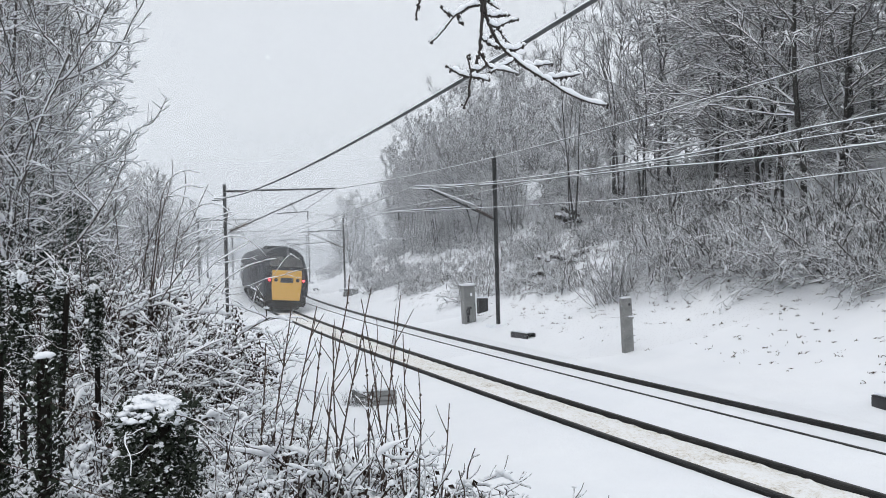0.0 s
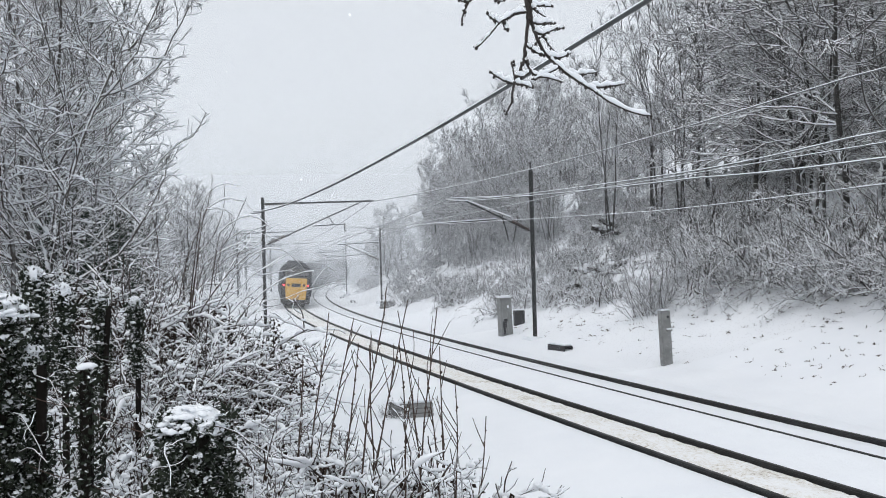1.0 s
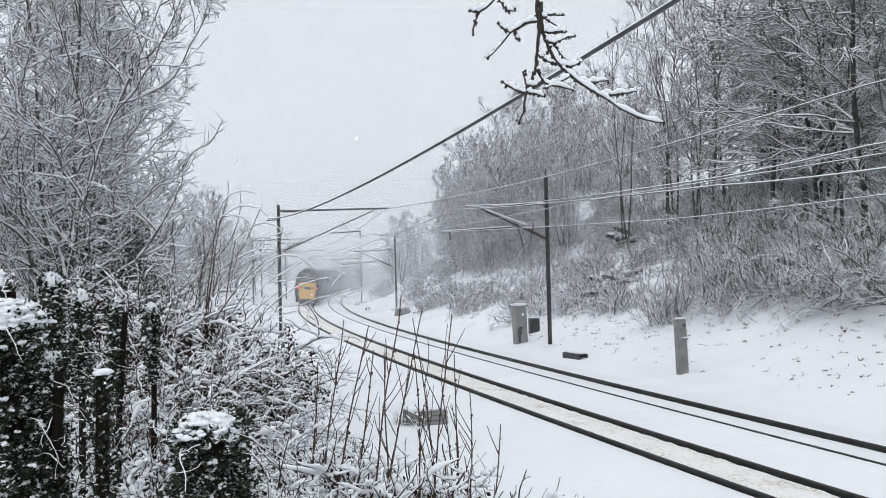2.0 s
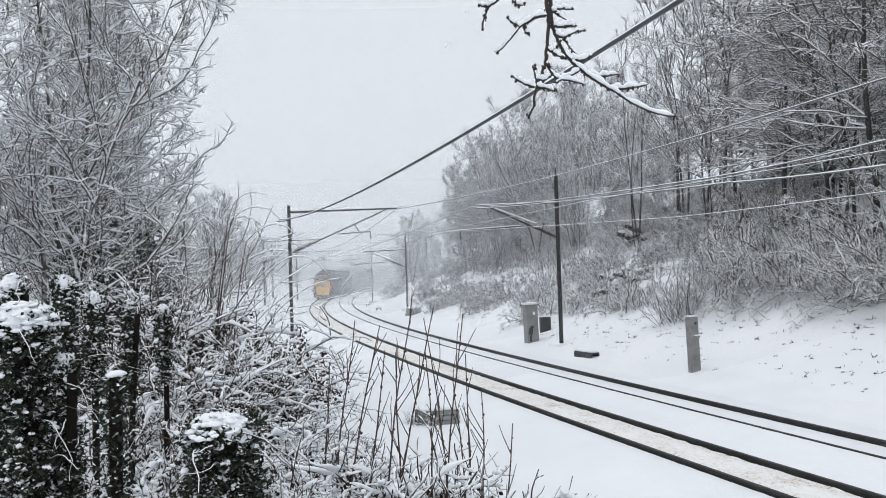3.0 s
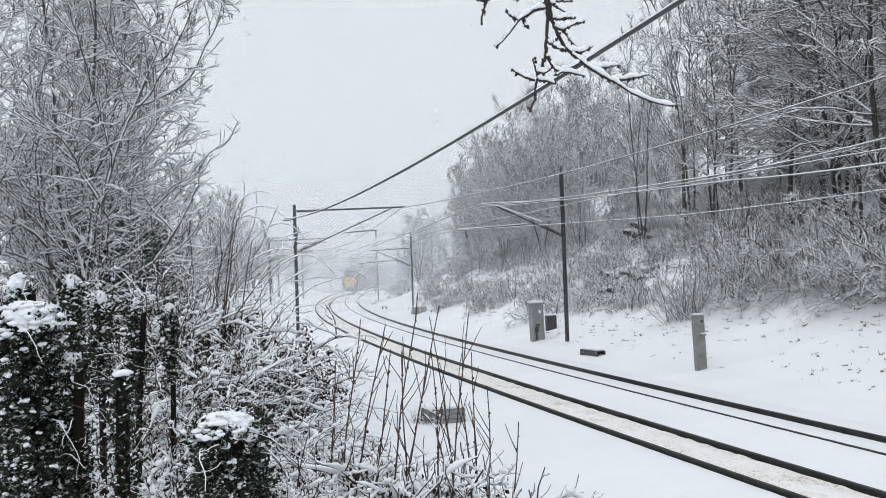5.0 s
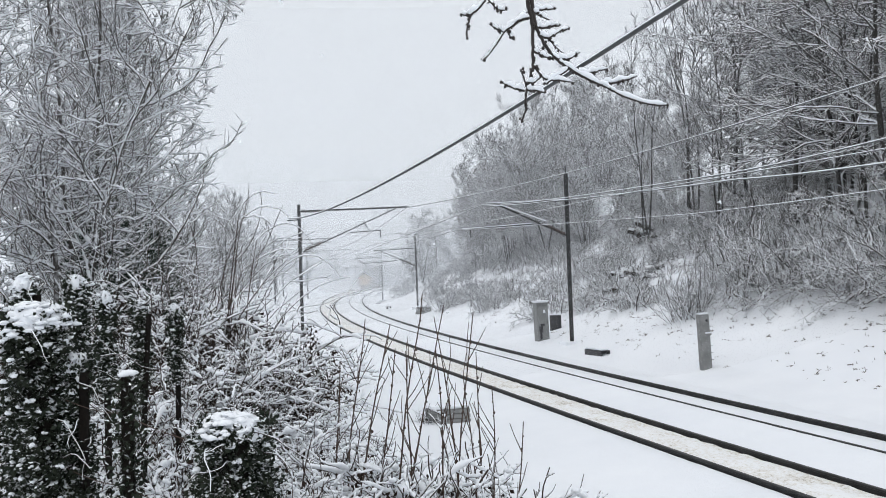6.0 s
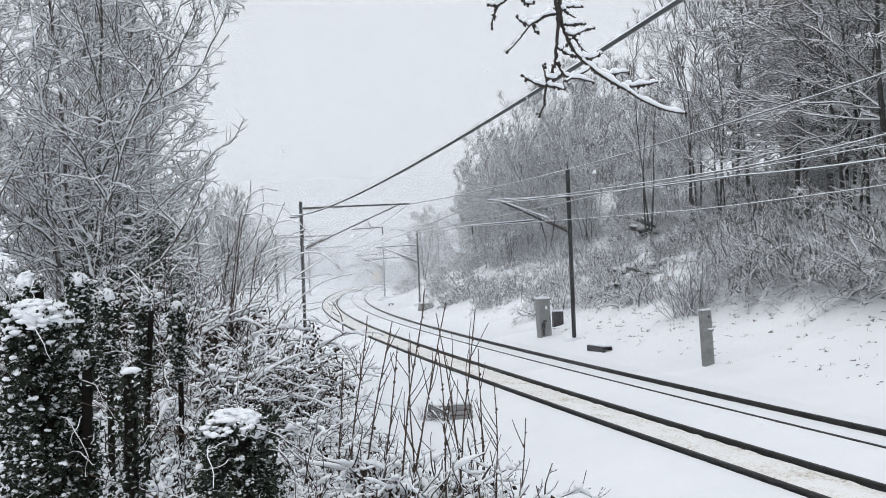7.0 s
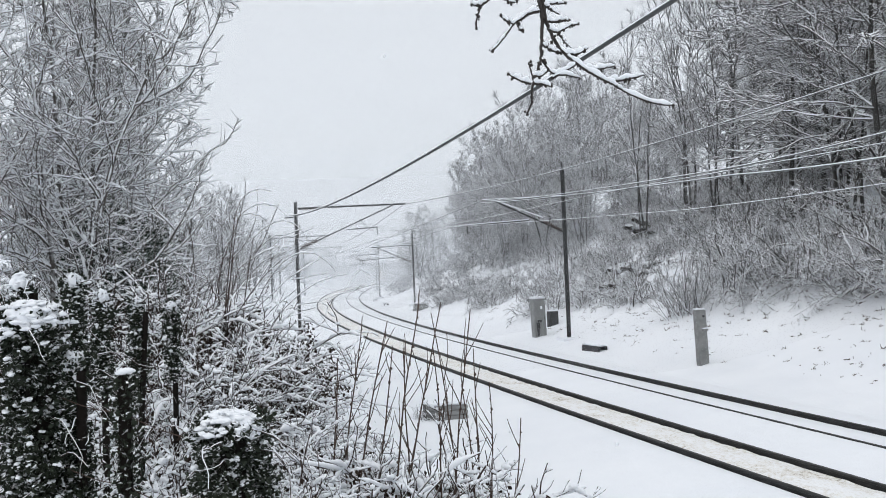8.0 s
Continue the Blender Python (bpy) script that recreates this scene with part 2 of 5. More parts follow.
# ---------------------------------------------------------------- ground
def build_ground():
    xs = np.concatenate([np.linspace(-900, -70, 24)[:-1], np.linspace(-70, -16, 60)[:-1], np.linspace(-16, 22, 170)[:-1], np.linspace(22, 80, 60)[:-1], np.linspace(80, 900, 24)])
    ys = np.concatenate([np.linspace(-300, -12, 20)[:-1], np.linspace(-12, 60, 250)[:-1], np.linspace(60, 230, 200)[:-1], np.linspace(230, 1500, 30)])
    gx, gy = np.meshgrid(xs, ys)
    z = ground_z(gx, gy)
    v = np.stack([gx, gy, z], -1).reshape(-1, 3)
    idx = np.arange(len(v)).reshape(gx.shape)
    q = np.stack([idx[:-1, :-1], idx[:-1, 1:], idx[1:, 1:], idx[1:, :-1]], -1).reshape(-1, 4)
    thing("ground", "deep undisturbed snow over the cutting and its banks", "snow", kind="structure", me=mesh_from("ground", v, q, True), material=M_SNOW)


def sweep(profile, offset, s0, s1, step, z=0.0):
    """A band or bar along the line: profile is a list of (o, z)."""
    s = np.arange(s0, s1 + step / 2, step)
    k = len(profile)
    v = np.concatenate([on_line(s, offset + o, z + h)[:, None, :] for o, h in profile], 1).reshape(-1, 3)
    idx = np.arange(len(v)).reshape(len(s), k)
    q = np.stack([idx[:-1], np.roll(idx[:-1], -1, 1), np.roll(idx[1:], -1, 1), idx[1:]], -1)
    return v, q


def build_tracks():
    rail = [(-0.07, -0.155), (-0.07, -0.14), (-0.014, -0.12), (-0.014, -0.045), (-0.036, -0.032), (-0.036, -0.004), (-0.028, 0.0),
            (0.028, 0.0), (0.036, -0.004), (0.036, -0.032), (0.014, -0.045), (0.014, -0.12), (0.07, -0.14), (0.07, -0.155)]
    for k in (0, 1):
        track = thing("railway_track", ("worn snow-dusted track with brown ballast showing, used by the train",
                                        "snow-covered track with rails barely proud of the snow")[k], "railway track", "tracks", "structure")
        for j in (0, 1):
            lift = CANT if j == 0 else 0.0
            v, q = sweep(rail, RAILS[2 * k + j], -30, 500, 1.0, lift)
            part("rail", mesh_from("rail", v, q.reshape(-1, 4)), M_RAIL, track, "dark rusty steel rail")
        if k == 0:
            lay = [(0.055, CANT - 0.10), (0.2, CANT - 0.10), (0.5, CANT * 0.66 - 0.08), (0.75, CANT * 0.5 - 0.078), (1.0, CANT * 0.33 - 0.082), (1.3, -0.09), (1.45, -0.10)]
            snow_band(track, "bed", "trodden snow stained by brown ballast", M_BED, lay, NEAR, 0.016, 0.021, 5)
        else:
            lay = [(0.04, CANT - 0.035), (0.2, CANT - 0.035), (0.75, CANT * 0.5 - 0.045), (1.3, -0.095), (1.455, -0.115)]
            snow_band(track, "bed", "even snow between the rails", M_SNOW, lay, RAILS[2], 0.005, 0.006, 6)
    # snow shoulders beside and between the tracks
    shoulder = thing("snow_shoulder", "smooth snow banked against the outer rails", "snow", kind="structure")
    snow_band(shoulder, "near_shoulder", "", M_SNOW, [(-2.4, -0.20), (-1.6, -0.14), (-0.8, -0.02), (-0.25, CANT - 0.085), (-0.05, CANT - 0.088)], NEAR, 0.0, 0.006, 7)
    snow_band(shoulder, "middle_shoulder", "", M_SNOW, [(NEAR + GAUGE + 0.05, -0.11), (NEAR + GAUGE + 0.25, -0.09), (GAUGE + 0.8, -0.02), (RAILS[2] - 0.3, CANT - 0.03), (RAILS[2] - 0.038, CANT - 0.022)], 0.0, 0.0, 0.006, 8)
    snow_band(shoulder, "far_shoulder", "", M_SNOW, [(0.05, -0.115), (0.3, -0.10), (0.9, -0.12), (1.7, -0.20)], RAILS[3], 0.0, 0.006, 9)


def snow_band(parent, name, label, material, lay, offset, sleeper, rough, seed):
    s = np.arange(-28, 240, 0.2)
    o = np.linspace(lay[0][0], lay[-1][0], 13)
    z = np.interp(o, [p[0] for p in lay], [p[1] for p in lay])
    rng = np.random.default_rng(seed)
    bump = rng.normal(0, rough, (len(s), len(o))) + sleeper * np.sin(2 * np.pi * s / 0.65)[:, None]
    bump[:, (0, -1)] *= 0.3
    p = np.stack([on_line(s, offset + oo) for oo in o], 1)
    p[:, :, 2] = z[None, :] + bump
    idx = np.arange(p.shape[0] * p.shape[1]).reshape(p.shape[:2])
    q = np.stack([idx[:-1, :-1], idx[:-1, 1:], idx[1:, 1:], idx[1:, :-1]], -1).reshape(-1, 4)
    part(name, mesh_from(name, p.reshape(-1, 3), q, True), material, parent, label)


# ---------------------------------------------------------------- overhead line
def rod(bm, a, b, r, sides=8, r1=None):
    a, b = Vector(a), Vector(b)
    d = b - a
    m = Matrix.Translation((a + b) / 2) @ d.to_track_quat("Z", "Y").to_matrix().to_4x4()
    bmesh.ops.create_cone(bm, cap_ends=True, segments=sides, radius1=r, radius2=r if r1 is None else r1, depth=d.length, matrix=m)
    return bm


def bar(bm, a, b, w, h):
    a, b = Vector(a), Vector(b)
    d = b - a
    m = Matrix.Translation((a + b) / 2) @ d.to_track_quat("Z", "Y").to_matrix().to_4x4() @ Matrix.Diagonal((w, h, d.length, 1))
    bmesh.ops.create_cube(bm, size=1, matrix=m)
    return bm


def h_column(bm, height, w=0.165, d=0.18, t=0.014):
    box(bm, -w / 2, w / 2, -d / 2, -d / 2 + t, -0.6, height)
    box(bm, -w / 2, w / 2, d / 2 - t, d / 2, -0.6, height)
    box(bm, -t / 2, t / 2, -d / 2 + t, d / 2 - t, -0.6, height)
    return bm


def insulator(bm, a, b, r=0.07, discs=7):
    a, b = Vector(a), Vector(b)
    rod(bm, a, b, r * 0.4)
    for i in range(discs):
        f = (i + 0.5) / discs
        p = a.lerp(b, f)
        e = (b - a).normalized() * 0.016
        rod(bm, p - e, p + e, r, 10)
    return bm


def mast(s, o, z, height, side, reach, lean=0.0, wide=False):
    """An overhead-line mast; side +1 reaches to the line's left, -1 to its right."""
    p = on_line(s, o)
    ob = thing("catenary_mast", "dark steel overhead-line mast with a snowy cantilever arm beside the track", "mast", "overhead line masts",
               at=pose(p[0], p[1], z, 0, lean, -math.degrees(heading(s))))
    part("column", h_column(bmesh.new(), height, *((0.165, 0.18) if wide else (0.135, 0.15))), M_STEEL, ob)
    d = -side
    if wide:
        top = height - 0.35
        part("arm", bar(bmesh.new(), (d * 0.1, 0, top), (d * reach, 0, top + 0.12), 0.07, 0.09), M_STEEL, ob)
        part("insulator", insulator(bmesh.new(), (d * 0.12, 0, top - 0.03), (d * 1.3, 0, top + 0.0), 0.085, 8), M_INSUL, ob)
        part("strut", bar(bmesh.new(), (d * 0.15, 0, top - 2.2), (d * (reach - 0.75), 0, top + 0.06), 0.06, 0.06), M_STEEL, ob)
        part("insulator", insulator(bmesh.new(), (d * 0.25, 0, top - 2.13), (d * 1.15, 0, top - 1.75), 0.1, 8), M_INSUL, ob)
        reg = d * (reach * 0.49 - 0.26)
        part("hanger", rod(bmesh.new(), (reg + d * 0.75, 0, top - 0.62), (reg + d * 1.1, 0, top - 1.16), 0.025), M_STEEL, ob)
        part("registration_arm", bar(bmesh.new(), (reg, 0, top - 1.23), (reg + d * 1.75, 0, top - 1.14), 0.05, 0.05), M_STEEL, ob)
        part("steady_arm", rod(bmesh.new(), (reg + d * 1.7, 0, top - 1.14), (reg + d * 1.7, 0, top - 1.55), 0.03), M_STEEL, ob)
        bm = rod(bmesh.new(), (reg + d * 1.7, 0, top - 1.53), (reg + d * 2.2, 0, top - 1.28), 0.016, 6)
        rod(bm, (reg + d * 2.2, 0, top - 1.28), (reg + d * 3.3, 0, top - 1.42), 0.016, 6)
        part("contact_arm", bm, M_STEEL, ob)
        part("bracket", bar(bmesh.new(), (-d * 0.65, 0, top - 0.5), (d * 0.1, 0, top - 0.45), 0.06, 0.06), M_STEEL, ob)
    else:
        top = height - 1.2
        part("arm", bar(bmesh.new(), (d * 0.1, 0, top), (d * reach, 0, top - 0.12), 0.07, 0.07), M_STEEL, ob)
        part("strut", bar(bmesh.new(), (d * 0.1, 0, top - 1.55), (d * (reach - 0.55), 0, top - 0.15), 0.06, 0.06), M_STEEL, ob)
        part("insulator", insulator(bmesh.new(), (d * 0.15, 0, top - 1.5), (d * 0.95, 0, top - 1.1), 0.09, 7), M_INSUL, ob)
        part("registration_arm", bar(bmesh.new(), (d * reach * 0.45, 0, top - 1.02), (d * reach * 1.3, 0, top - 1.2), 0.05, 0.05), M_STEEL, ob)
        part("steady_arm", rod(bmesh.new(), (d * reach * 1.2, 0, top - 1.2), (d * reach * 1.2, 0, top - 1.55), 0.03), M_STEEL, ob)
        for (xa, za), (xb, zb) in (((0.1, top + 0.05), (reach, top - 0.07)), ((1.0, top - 0.9), (reach - 0.55, top - 0.1)), ((reach * 0.45, top - 0.98), (reach * 1.3, top - 1.16))):
            part("arm_snow", bar(bmesh.new(), (d * xa, 0, za), (d * xb, 0, zb), 0.045, 0.045), M_SNOWCAP, ob, "snow lying along the arm")
        part("pole_tip", rod(bmesh.new(), (0, 0, height - 0.02), (0, 0, height + 0.35), 0.03, 6), M_STEEL, ob)
    bm = bmesh.new()
    box(bm, -0.45, 0.45, -0.45, 0.45, -0.5, 0.06, 0.04)
    part("footing", bm, M_SNOWCAP, ob, "snow-covered concrete footing")
    return ob


def wire(name, label, points, r, material, sag=0.0, n=40):
    pts = []
    for a, b in zip(points[:-1], points[1:]):
        a, b = np.array(a), np.array(b)
        t = np.linspace(0, 1, n)[:, None]
        q = a + (b - a) * t
        q[:, 2] -= 4 * sag * (t * (1 - t))[:, 0]
        pts.append(q if not pts else q[1:])
    pts = np.concatenate(pts)[None]
    v, q = tube(pts, np.full(pts.shape[:2], r), 8)
    return thing(name, label, "wire", "overhead wires", me=mesh_from(name, v, q, True), material=material)


def build_overhead():
    mast(37.6, 7.8, 0.1, 7.5, 1, 3.75)
    mast(77.0, 8.2, 0.3, 6.3, 1, 3.6)
    mast(104.4, 7.0, 0.1, 6.2, 1, 3.4)
    mast(140.2, 6.6, 0.0, 6.2, 1, 3.4)
    mast(49.6, -2.9, -0.1, 7.4, -1, 6.1, wide=True)
    for s, o in ((96, -4.6), (116.2, -5.3), (129, -3.3), (171, -3.5), (200, -3.5)):
        p = on_line(s, o)
        mast(s, o, gz(p[0], p[1]), 7.0, -1, 6.2, wide=True)
    # wires: thick feeder over the near side, catenary and contact of the far track
    L = lambda s, o, z: tuple(on_line(s, o, z))
    feed = [L(q, -3.5, 5.79 + 0.00158 * (q - 27) ** 2) for q in np.linspace(-6, 48.6, 30)]
    wire("feeder_cable", "thick grey feeder cable with snow along its top", feed, 0.034, M_FEEDER, 0.0, 3)
    thin = "thin overhead wire white with snow"
    wire("overhead_wire", thin, [L(49.6, 3.1, 7.05), (4.97, 38.5, 7.39), (9.98, 20.0, 7.51), (15, 2, 7.6)], 0.024, M_WIRE, 0.08)
    wire("overhead_wire", thin, [L(77, 4.5, 5.5), (1.62, 38.5, 6.22), (4.4, 38.3, 6.33), (7.04, 22.0, 5.67), (7.93, 16.0, 5.63), (10, 4, 5.5)], 0.021, M_WIRE, 0.03)
    wire("overhead_wire", thin, [(1.7, 38.4, 6.15), (4.4, 38.2, 6.25), (7.17, 22.0, 5.5), (7.91, 16.0, 5.19), (9.6, 4, 4.9)], 0.024, M_WIRE, 0.03)
    wire("overhead_wire", thin, [L(77, 4.0, 4.9), (0.42, 38.5, 5.18), (6.43, 24.0, 4.79), (7.89, 16.0, 4.72), (9.5, 5, 4.7)], 0.015, M_WIRE, 0.02)
    wire("overhead_wire", thin, [L(171, 0.9, 5.4), L(116, 0.9, 5.3), L(49.6, 1.7, 5.2), L(20, 1.2, 5.15), L(-10, 0.9, 5.1)], 0.012, M_WIRE, 0.05)
    wire("overhead_wire", thin, [L(171, 0.9, 6.6), L(116, 0.9, 6.5), L(49.6, 3.0, 7.0)], 0.016, M_WIRE, 0.5)
    wire("overhead_wire", thin, [L(171, 3.9, 5.6), L(140, 3.9, 5.5), L(104.4, 3.9, 5.6), L(77, 4.5, 5.5)], 0.014, M_WIRE, 0.2)


# ---------------------------------------------------------------- trees
def tree_meshes(seed, height, spread, trunks=1, limbs=16, per=7, twigs=6, lean=0.25, thick=1.0, fine=0.011, low=0.25, up=0.5, angle=55, segs=1, snow=0.0, curl=1.0, level=1.0):
    """Trunk and crown meshes of a bare tree standing at the origin."""
    rng = np.random.default_rng(seed)
    n = trunks
    base = np.zeros((n, 3))
    base[:, :2] = rng.normal(0, 0.12 * n ** 0.5, (n, 2))
    base[:, 2] = -0.4
    way = np.concatenate([rng.normal(0, lean, (n, 2)), np.ones((n, 1))], 1)
    ln = height * rng.uniform(0.8, 1.02, n)
    r0 = np.full(n, 0.017 * height * thick / n ** 0.4) * rng.uniform(0.8, 1.1, n)
    tp, tr = grow(rng, base, way, ln, r0, r0 * 0.12, 9, 0.06, 0.25)
    b, w, l, r = fork(rng, tp, tr, limbs, low, 0.97, angle, spread, ln, 0.55)
    lp, lr = grow(rng, b, w, l, np.maximum(r, fine * 1.8), np.full(len(b), fine * 1.2), 8, 0.15 * curl, up)
    b, w, l2, r = fork(rng, lp, lr, per, 0.15, 1.0, 42 if segs == 1 else 52, 0.48 if segs == 1 else 0.40, l, 0.7, level)
    bp, br = grow(rng, b, w, l2, np.maximum(r, fine * 1.2), np.full(len(b), fine * 0.9), 4 if segs == 1 else 6, 0.17 * curl, up * 0.6)
    trunk = joined([tube(tp, tr, 7)])
    parts = [tube(lp, lr, 5), tube(bp, br, 4 if segs > 1 else 3)]
    if twigs:
        b, w, l3, r = fork(rng, bp, br, twigs, 0.1, 1.0, 46, 0.5, l2, 0.8, level)
        wp, wr = grow(rng, b, w, np.maximum(l3, 0.25 if segs == 1 else 0.16), np.full(len(b), fine * 0.9), np.full(len(b), fine * 0.55), segs, 0.18 * curl, up * 0.6)
        parts.append(tube(wp, wr, 3))
    out = [mesh_from("trunk", *trunk, True), mesh_from("crown", *joined(parts), True)]
    if snow:
        heap = [tube(*snow_on(lp, lr, snow, 0.006), 5), tube(*snow_on(bp, br, snow, 0.005), 4), tube(*snow_on(wp, wr, snow, 0.003), 3)]
        out.append(mesh_from("settled_snow", *joined(heap), True))
    return out


def plant(name, label, category, group, meshes, mats, x, y, turn=0.0, scale=1.0, sink=0.1):
    ob = thing(name, label, category, group, at=pose(x, y, gz(x, y) - sink, 0, 0, turn) @ Matrix.Scale(scale, 4))
    for nm, me, mt in zip(("trunk", "crown", "settled_snow"), meshes, (*mats, M_SNOWCAP)):
        part(nm, me, mt, ob)
    return ob


def snow_on(pts, rad, gain=1.15, extra=0.004):
    """Lumpy snow along the upper side of twigs, thinner where they stand steep."""
    n, k, _ = pts.shape
    t = np.linspace(0, k - 1, 2 * k - 1)
    i = np.minimum(t.astype(int), k - 2)
    f = t - i
    pts = pts[:, i] * (1 - f)[None, :, None] + pts[:, i + 1] * f[None, :, None]
    rad = rad[:, i] * (1 - f) + rad[:, i + 1] * f
    flat = 1 - np.abs(unit(np.gradient(pts, axis=1))[:, :, 2])
    rng = np.random.default_rng(n + 7 * k)
    patch = np.clip(rng.normal(0.85, 0.5, rad.shape), 0.08, 1.7)
    patch[:, (0, -1)] *= 0.45
    r = (rad * gain + extra) * np.clip(flat * 1.8, 0.1, 1) * patch
    p = pts + np.array([0, 0, 1.0]) * (rad * 0.6 + r * 0.5)[:, :, None]
    return p, r


def shrub_meshes(seed, height, spread, stems=26, per=7, twigs=5, fine=0.009, arch=-0.6, tilt=0.55, snow=0.0, segs=2, heap_by=0.005, litter=0, clods=0):
    rng = np.random.default_rng(seed)
    base = np.zeros((stems, 3))
    base[:, :2] = rng.normal(0, spread * 0.22, (stems, 2))
    base[:, 2] = -0.2
    way = np.concatenate([rng.normal(0, tilt, (stems, 2)), np.ones((stems, 1))], 1)
    ln = height * rng.uniform(0.6, 1.2, stems)
    r0 = rng.uniform(1.3, 2.4, stems) * fine
    sp, sr = grow(rng, base, way, ln, r0, r0 * 0.5, 9, 0.14, arch)
    b, w, l, r = fork(rng, sp, sr, per, 0.15, 1.0, 45, 0.42, ln, 0.8)
    bp, br = grow(rng, b, w, l, np.maximum(r, fine), np.full(len(b), fine * 0.8), 6 if segs > 1 else 4, 0.2, 0.1)
    fine_bits = [tube(bp, br, 4 if segs > 1 else 3)]
    wp = None
    if twigs:
        b, w, l2, r = fork(rng, bp, br, twigs, 0.1, 1.0, 45, 0.45, l, 0.8)
        wp, wr = grow(rng, b, w, np.maximum(l2, 0.12), np.full(len(b), fine * 0.85), np.full(len(b), fine * 0.6), segs, 0.15, 0.1)
        fine_bits.append(tube(wp, wr, 3))
    out = [mesh_from("stem", *joined([tube(sp, sr, 5)]), True), mesh_from("crown", *joined(fine_bits), True)]
    if snow:
        heap = [tube(*snow_on(sp, sr, snow, heap_by * 1.2), 5), tube(*snow_on(bp, br, snow, heap_by), 4)]
        if wp is not None:
            heap.append(tube(*snow_on(wp, wr, snow, heap_by * 0.6), 3))
        v, q = joined(heap)
        faces = q.tolist()
        if clods:
            c = bp[rng.integers(0, len(bp), clods), rng.integers(1, bp.shape[1], clods)] + np.array([0, 0, 0.012])
            vb, fb = blobs(rng, c, heap_by * 2.6, 0.8)
            faces += (fb + len(v)).tolist()
            v = np.concatenate([v, vb])
        out.append(mesh_from("settled_snow", v, faces, True))
    # withered leaves packed dark and inward, standing in for shade within the shrub
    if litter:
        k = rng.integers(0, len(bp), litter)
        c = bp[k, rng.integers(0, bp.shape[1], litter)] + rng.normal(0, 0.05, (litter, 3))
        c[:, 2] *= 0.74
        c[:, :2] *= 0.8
        out.append(mesh_from("withered_shade_leaf", *leaf_cards(rng, c, 0.042)))
    return out


def shrub(label, meshes, mats, x, y, turn=0, scale=1.0, group="shrubs"):
    ob = thing("shrub", label, "shrub", group, at=pose(x, y, gz(x, y) - 0.05, 0, 0, turn) @ Matrix.Scale(scale, 4))
    for nm, me, mt in zip(("stem", "crown", "settled_snow", "withered_shade_leaf"), meshes, (*mats, M_SNOWCAP, M_SHADE_LITTER)):
        part(nm, me, mt, ob, kind="stuff" if nm == "withered_shade_leaf" else "")
    return ob


def leaf_cards(rng, centres, size, flat=0.3):
    """Folded pointed leaves round the given places."""
    n = len(centres)
    d = unit(rng.normal(0, 1, (n, 3)))
    side = unit(np.cross(d, unit(rng.normal(0, 1, (n, 3)))))
    up = np.cross(d, side)
    sz = size * rng.uniform(0.6, 1.3, n)[:, None]
    v = np.stack([centres - d * sz * 0.5, centres + side * sz * 0.38 + up * sz * 0.12, centres + d * sz * 0.6, centres - side * sz * 0.38 + up * sz * 0.12], 1).reshape(-1, 3)
    i = np.arange(n)[:, None] * 4
    f = np.concatenate([i + np.array([0, 1, 2]), i + np.array([0, 2, 3])])
    return v, f


def ball(levels=1):
    bm = bmesh.new()
    bmesh.ops.create_icosphere(bm, subdivisions=levels, radius=1)
    v = np.array([x.co for x in bm.verts])
    f = np.array([[x.index for x in t.verts] for t in bm.faces])
    bm.free()
    return v, f


BALL = ball(2)


def blobs(rng, centres, size, squash=0.55):
    """Rounded lumps of settled snow."""
    v0, f0 = BALL
    n = len(centres)
    sz = size * rng.uniform(0.5, 1.4, n)
    v = v0[None] * (sz[:, None] * rng.uniform(0.8, 1.3, (n, 3)) * np.array([1, 1, squash]))[:, None, :]
    wob = 1 + 0.22 * np.sin(v0 @ np.array([3.1, 2.2, 1.7]) * 1.6 + rng.uniform(0, 6, n)[:, None])
    v = v * wob[:, :, None] + centres[:, None, :]
    f = f0[None] + (np.arange(n) * len(v0))[:, None, None]
    return v.reshape(-1, 3), f.reshape(-1, 3)


